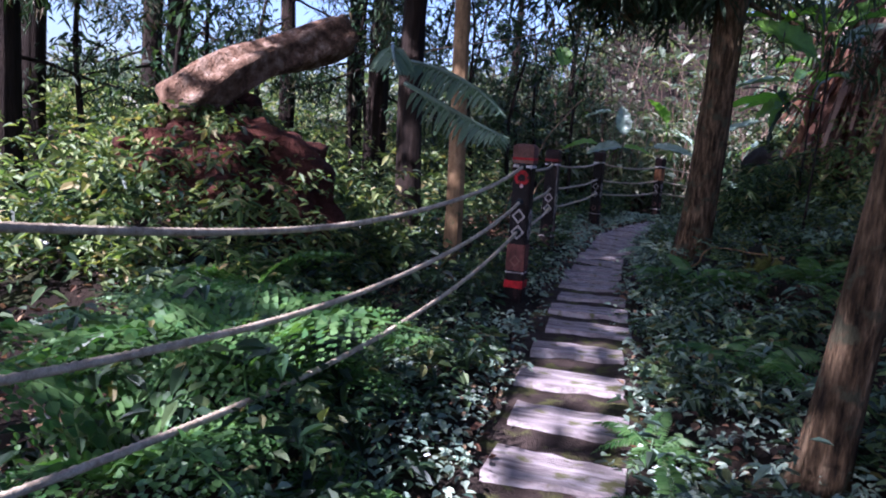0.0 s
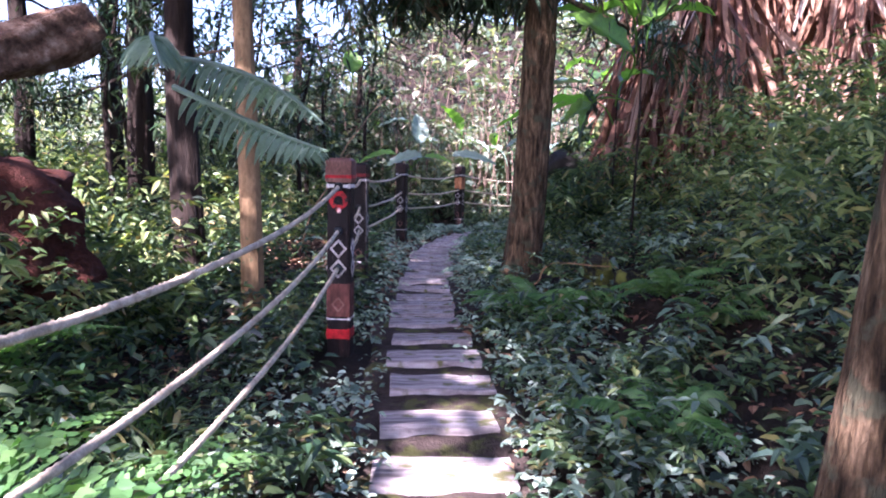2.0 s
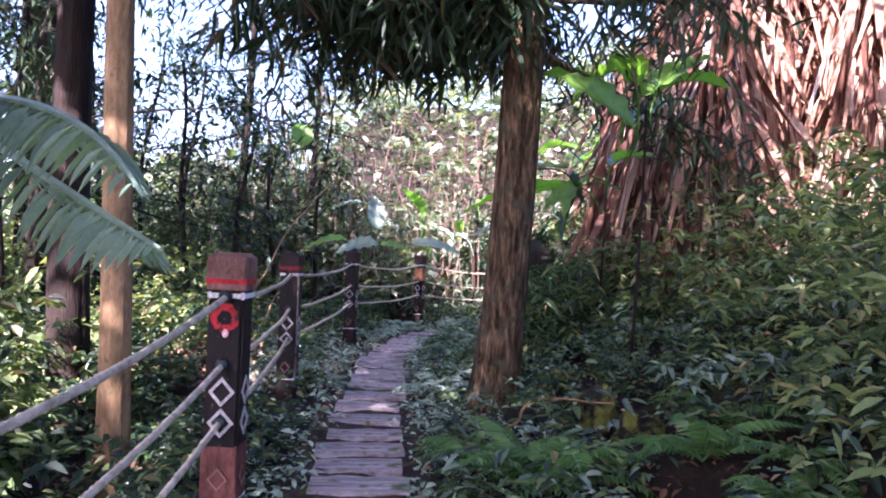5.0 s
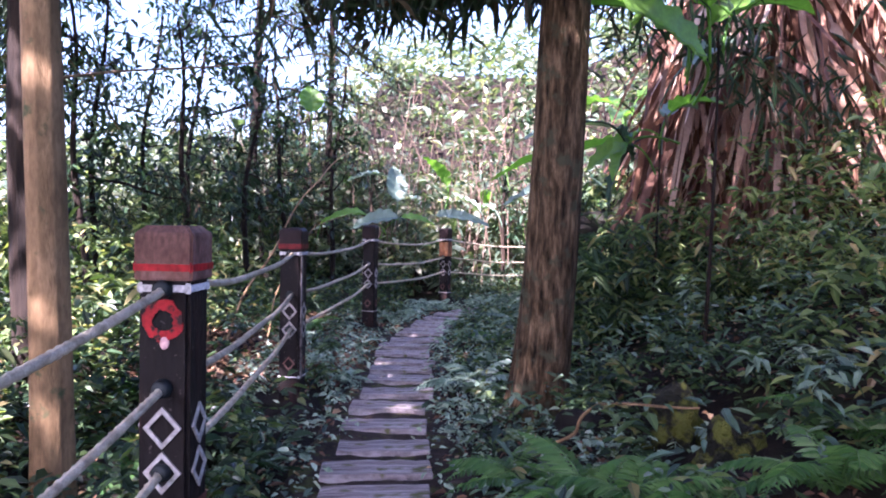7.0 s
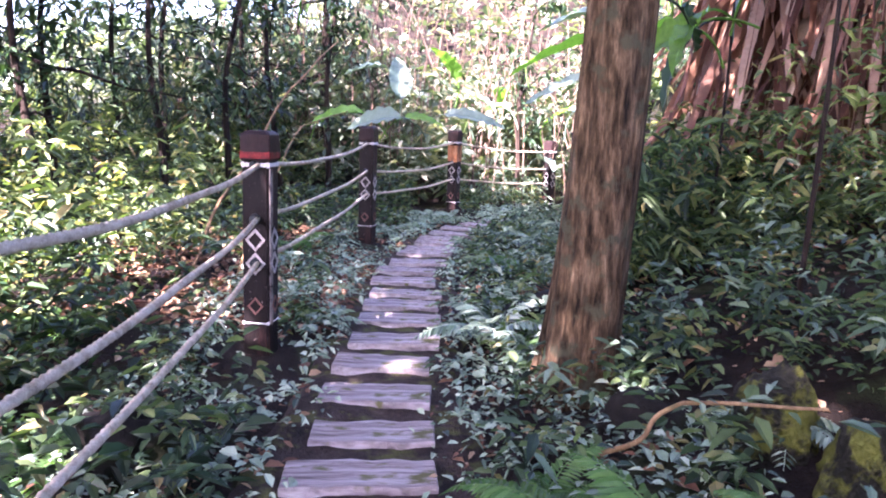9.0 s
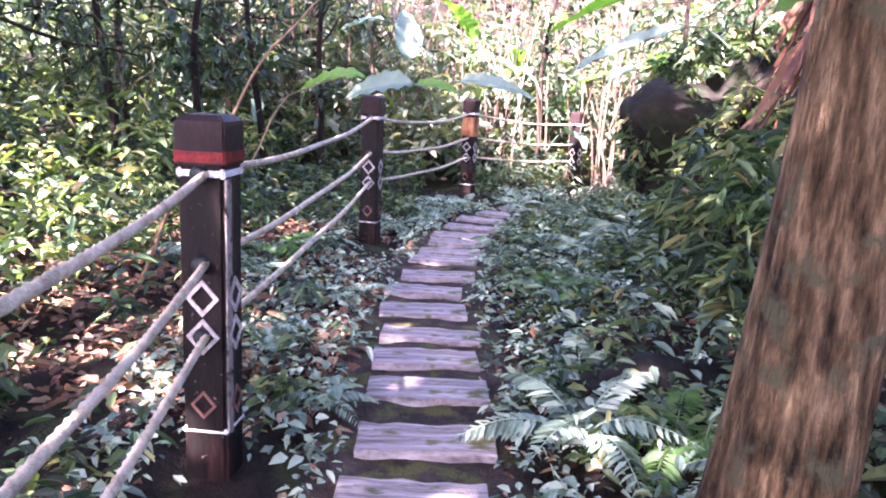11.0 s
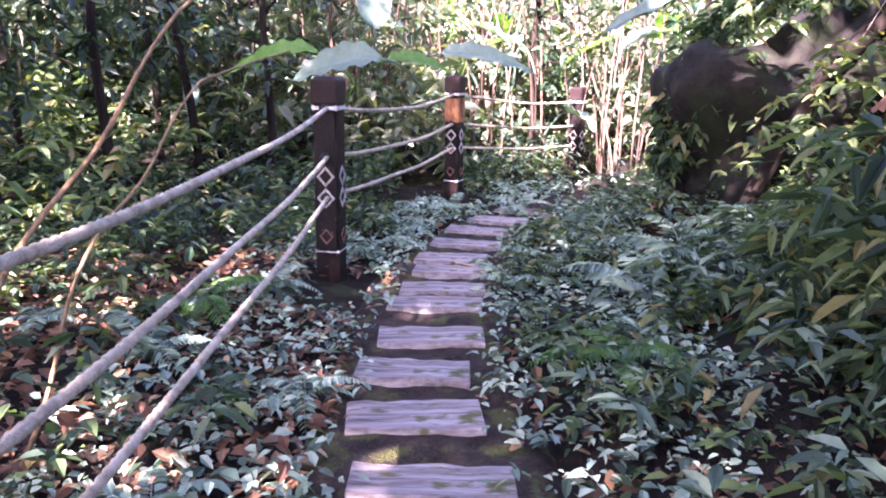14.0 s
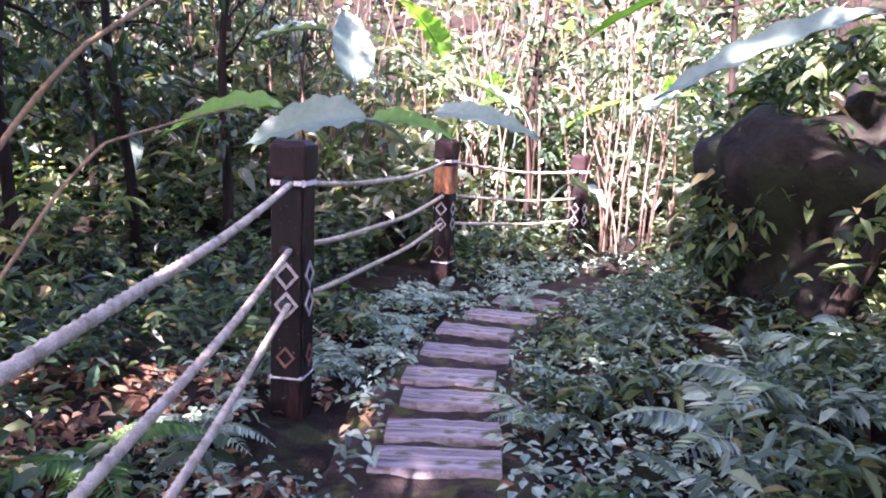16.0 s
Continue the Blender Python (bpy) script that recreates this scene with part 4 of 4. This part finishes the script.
for x, y, s in ((0.52, 7.95, 1.25), (0.62, 8.5, 0.9), (-0.5, 8.2, 0.6), (-0.55, 9.8, 0.7), (-0.95, 11.2, 0.8), (-0.4, 12.2, 0.8), (-0.2, 12.9, 0.9), (0.0, 13.6, 0.9), (0.45, 11.4, 0.7), (0.75, 11.9, 0.8), (1.1, 12.6, 0.8), (1.2, 11.0, 1.4), (1.55, 11.2, 1.5), (1.0, 10.6, 0.9), (1.65, 11.75, 1.3), (1.95, 11.5, 1.4), (1.3, 13.0, 0.9), (0.9, 13.9, 0.9), (0.3, 14.2, 0.8), (1.0, 14.9, 0.9), (-0.9, 9.0, 0.7), (-1.3, 10.2, 0.9)):
    fern("pale", x, y, s, int(rng.integers(6, 10)), PALEF, 0.03, None, 360, 14)
for q in range(36):
    x, y = float(rng.uniform(-4, 4)), float(rng.uniform(0, 14))
    if abs(x - float(mid(y))) > 0.75:
        fern(("sword", "pale")[q % 2], x, y, float(rng.uniform(0.6, 1.1)), 7, (SWORD, PALEF)[q % 2], 0.05)

# thin dark saplings behind the fence
for x, y, h, b in ((-2.6, 13.2, 3.6, 0.3), (-3.1, 12.4, 4.0, -0.2), (-3.6, 13.8, 4.2, 0.25), (-2.2, 14.4, 3.8, -0.3), (-1.6, 15.0, 4.0, 0.2), (-4.2, 12.0, 4.2, 0.15), (-2.9, 15.5, 4.4, -0.15), (-4.6, 14.6, 4.4, 0.3), (1.4, 16.6, 3.6, 0.2), (3.2, 15.4, 3.8, -0.25), (-5.2, 6.4, 4.0, 0.2), (-5.9, 8.2, 4.2, -0.2), (-6.4, 10.2, 4.4, 0.3), (-5.4, 12.8, 4.2, -0.3), (-4.8, 10.6, 4.0, 0.2), (-6.8, 6.6, 4.4, 0.1), (-3.8, 10.9, 3.8, -0.2)):
    s = np.linspace(0, 1, 16)
    z = float(ground_z(x, y))
    geo = [tube(np.stack([x + b * s ** 2 + 0.04 * np.sin(s * 9), y + 0.05 * np.cos(s * 7), z - 0.1 + h * s], -1), np.linspace(0.05, 0.018, 16), 8)]
    tips = []
    for q in range(9):
        t = 0.3 + 0.078 * q
        st = np.array((x + b * t * t, y, z + h * t))
        en = st + rng.normal(0, 0.5, 3) * (1, 1, 0.5) + (0, 0, 0.2)
        geo.append(limb(st, en, 0.014, 0.005, -0.1, 7))
        tips += [st + (en - st) * u for u in (0.5, 0.75, 1.0)]
    v, f = stack(geo)
    sapling = tagged(new("sapling", mesh_of("sapling", v, f, M_DARKBARK, True)), "thin dark leafy sapling in the thicket", "sapling", "thin saplings")
    at = np.repeat(np.array(tips), 16, 0) + rng.normal(0, 0.15, (len(tips) * 16, 3))
    size = rng.uniform(0.07, 0.17, len(at))
    v, f = leaf_geometry(at, rng.normal(0, 1, (len(at), 3)) * (1, 1, 0.5) + (0, 0, -0.35), size, size * 0.42)
    part("foliage", mesh_of("foliage", v, f, M_DARKLEAF), sapling)

# long feathered fronds that hang over the ropes
for q, way in enumerate((((0, 0, 0), (0.7, -0.75, -0.18), (1.26, -1.57, -0.48)), ((0, 0.05, -0.18), (0.77, -0.75, -0.46), (1.25, -1.4, -0.6)), ((0, -0.1, 0.02), (0.25, -0.95, 0.0), (0.55, -1.6, -0.25)))):
    palm = new("palm_frond", frond_mesh("palm_frond", 2.1, 20, 0.21, M_DULLLEAF, bend=way, droop_leaf=0.5))
    palm.matrix_basis = pose(-1.69, 4.7, 1.88)
    tagged(palm, "long grey-green feathered frond hanging over the rope fence", "frond", "feathered fronds")

# dark needle curtain under the low cedar boughs
bough = new("cedar_bough")
bough.matrix_basis = pose(1.0, 7.08, 3.25)
tagged(bough, "low cedar boughs with dark hanging needles over the path", "branch")
geo, tips = [], []
for q in range(9):
    end = np.array((-0.5 - 0.24 * q + rng.normal(0, 0.1), rng.uniform(-0.4, 1.4), rng.uniform(-0.25, 0.35)))
    geo.append(limb((0.05 + 0.0 * q, 0, 0.05 * q), end, 0.022, 0.006, 0.1))
    for u in np.linspace(0.25, 1, 14):
        tips.append(np.array((0, 0, 0.05 * q)) * (1 - u) + end * u + rng.normal(0, 0.1, 3))
v, f = stack(geo)
part("limb", mesh_of("limb", v, f, M_DARKBARK, True), bough)
v, f = needle_sprays(np.array(tips), 34, 0.26)
part("needles", mesh_of("needles", v, f, M_NEEDLE), bough, label="dark drooping needle sprays")

# arching root over the boulder
s = np.linspace(0, 1, 50)
rp = np.stack([2.1 + 1.5 * s, 11.85 - 0.25 * s, 0.35 + 2.1 * np.sin(s * 1.35) ** 0.8], -1) + 0.03 * np.stack([np.sin(s * 17), np.cos(s * 13), np.sin(s * 11)], -1)
v, f = tube(rp, np.linspace(0.05, 0.075, 50), 12, 3, 2)
tagged(new("arching_root", mesh_of("arching_root", v, f, M_DARKBARK, True)), "thick dark root arching over the boulder", "root")

# long grass tufts by the ropes
for x, y in ((-1.15, 2.9), (-1.3, 3.4)):
    nb = 60
    base = np.repeat(np.array([[x, y, float(ground_z(x, y))]]), nb, 0) + rng.normal(0, 0.04, (nb, 3)) * (1, 1, 0)
    way = rng.normal(0, 0.6, (nb, 3)) * (1, 1, 0) + (0, 0, 1)
    v, f = ribbons(base, way, rng.uniform(0.5, 0.95, nb), np.full(nb, 0.018), rng.uniform(0.5, 1.0, nb), 7)
    tagged(new("grass_tuft", mesh_of("grass_tuft", v, f, M_LEAF)), "tuft of long arching grass blades", "grass", "grass tufts")

# bare branches and vines beside the fence
for pts, r in ((((-1.9, 9.5, -0.1), (-1.7, 10.3, 0.7), (-1.4, 11.4, 1.56), (-1.1, 12.6, 2.2)), 0.016), (((-1.4, 9.2, 0.0), (-1.35, 10.0, 0.7), (-1.2, 11.0, 1.2), (-0.9, 12.0, 1.4)), 0.009),
               (((-3.2, 8.0, 2.2), (-2.4, 9.6, 2.7), (-1.2, 11.2, 3.2), (-0.2, 12.6, 3.0)), 0.014), (((0.75, 9.3, 0.02), (0.85, 8.9, 0.12), (0.95, 8.6, 0.1), (1.3, 8.0, 0.05)), 0.008),
               (((0.72, 6.3, 0.0), (0.85, 6.1, 0.22), (1.0, 6.0, 0.4), (1.5, 6.0, 0.42)), 0.012)):
    p = np.array(pts)
    s = np.linspace(0, 1, 40)
    q = np.stack([np.interp(s, np.linspace(0, 1, 4), p[:, c]) for c in range(3)], -1)
    q = q + 0.02 * np.stack([np.sin(s * 19), np.cos(s * 13), np.sin(s * 11)], -1)
    v, f = tube(q, np.linspace(r, r * 0.5, 40), 7)
    tagged(new("bare_branch", mesh_of("bare_branch", v, f, M_YOUNGBARK, True)), "thin bare leaning branch among undergrowth", "branch", "bare branches")

# ---- planks of the path ----
FRONT = (-2.6, -2.0, -1.4, -0.85, -0.3, 0.3, 0.9, 1.5, 2.1, 2.7, 3.3, 3.88, 4.4, 4.9, 5.36, 5.73, 6.11, 6.5, 6.94, 7.39, 7.83, 8.32, 8.71, 9.09, 9.56, 10.0, 10.45, 11.0, 11.3, 11.7, 12.04, 12.5, 12.96, 13.4, 13.85)


def plank_mesh(seed):
    bm = bmesh.new()
    bmesh.ops.create_cube(bm, size=1)
    bmesh.ops.subdivide_edges(bm, edges=[e for e in bm.edges if abs(e.verts[0].co.x - e.verts[1].co.x) > 0.5], cuts=6, use_grid_fill=True)
    r = random.Random(seed)
    off = {}
    for v in bm.verts:
        key = (round(v.co.x, 2), round(v.co.y, 2))
        if key not in off:
            off[key] = (r.uniform(-0.006, 0.006), r.uniform(-0.012, 0.012), r.uniform(-0.005, 0.003))
        o = off[key]
        v.co = Vector((v.co.x + o[0], v.co.y + o[1] / 0.3, v.co.z * 0.075 + (o[2] if v.co.z > 0 else 0)))
    bmesh.ops.bevel(bm, geom=[e for e in bm.edges if e.calc_face_angle(0) > 0.6], offset=0.008, segments=1, affect="EDGES")
    return from_bm("plank", bm, M_TREAD)


PLANKS = [plank_mesh(q) for q in range(6)]
pr = random.Random(4)
for q, y in enumerate(FRONT):
    deep = float(np.interp(y, (0, 4, 6, 12), (0.34, 0.3, 0.23, 0.21))) * pr.uniform(0.9, 1.08)
    wide = pr.uniform(0.95, 1.05) * float(np.interp(y, (0, 4, 6, 9, 12), (0.62, 0.6, 0.54, 0.52, 0.51)))
    head = math.degrees(math.atan2(float(mid(y + 0.4) - mid(y - 0.2)), 0.6))
    m = pose(float(mid(y)) + pr.uniform(-0.03, 0.03), y + deep / 2, float(path_z(y + deep / 2)) - 0.012 + pr.uniform(-0.006, 0.006), pr.uniform(-1.2, 1.2), pr.uniform(-1.2, 1.2), -head * 0.7 + pr.uniform(-3, 3))
    part("plank", PLANKS[q % 6], pavement, m @ Matrix.Diagonal((wide, deep, 1, 1)))
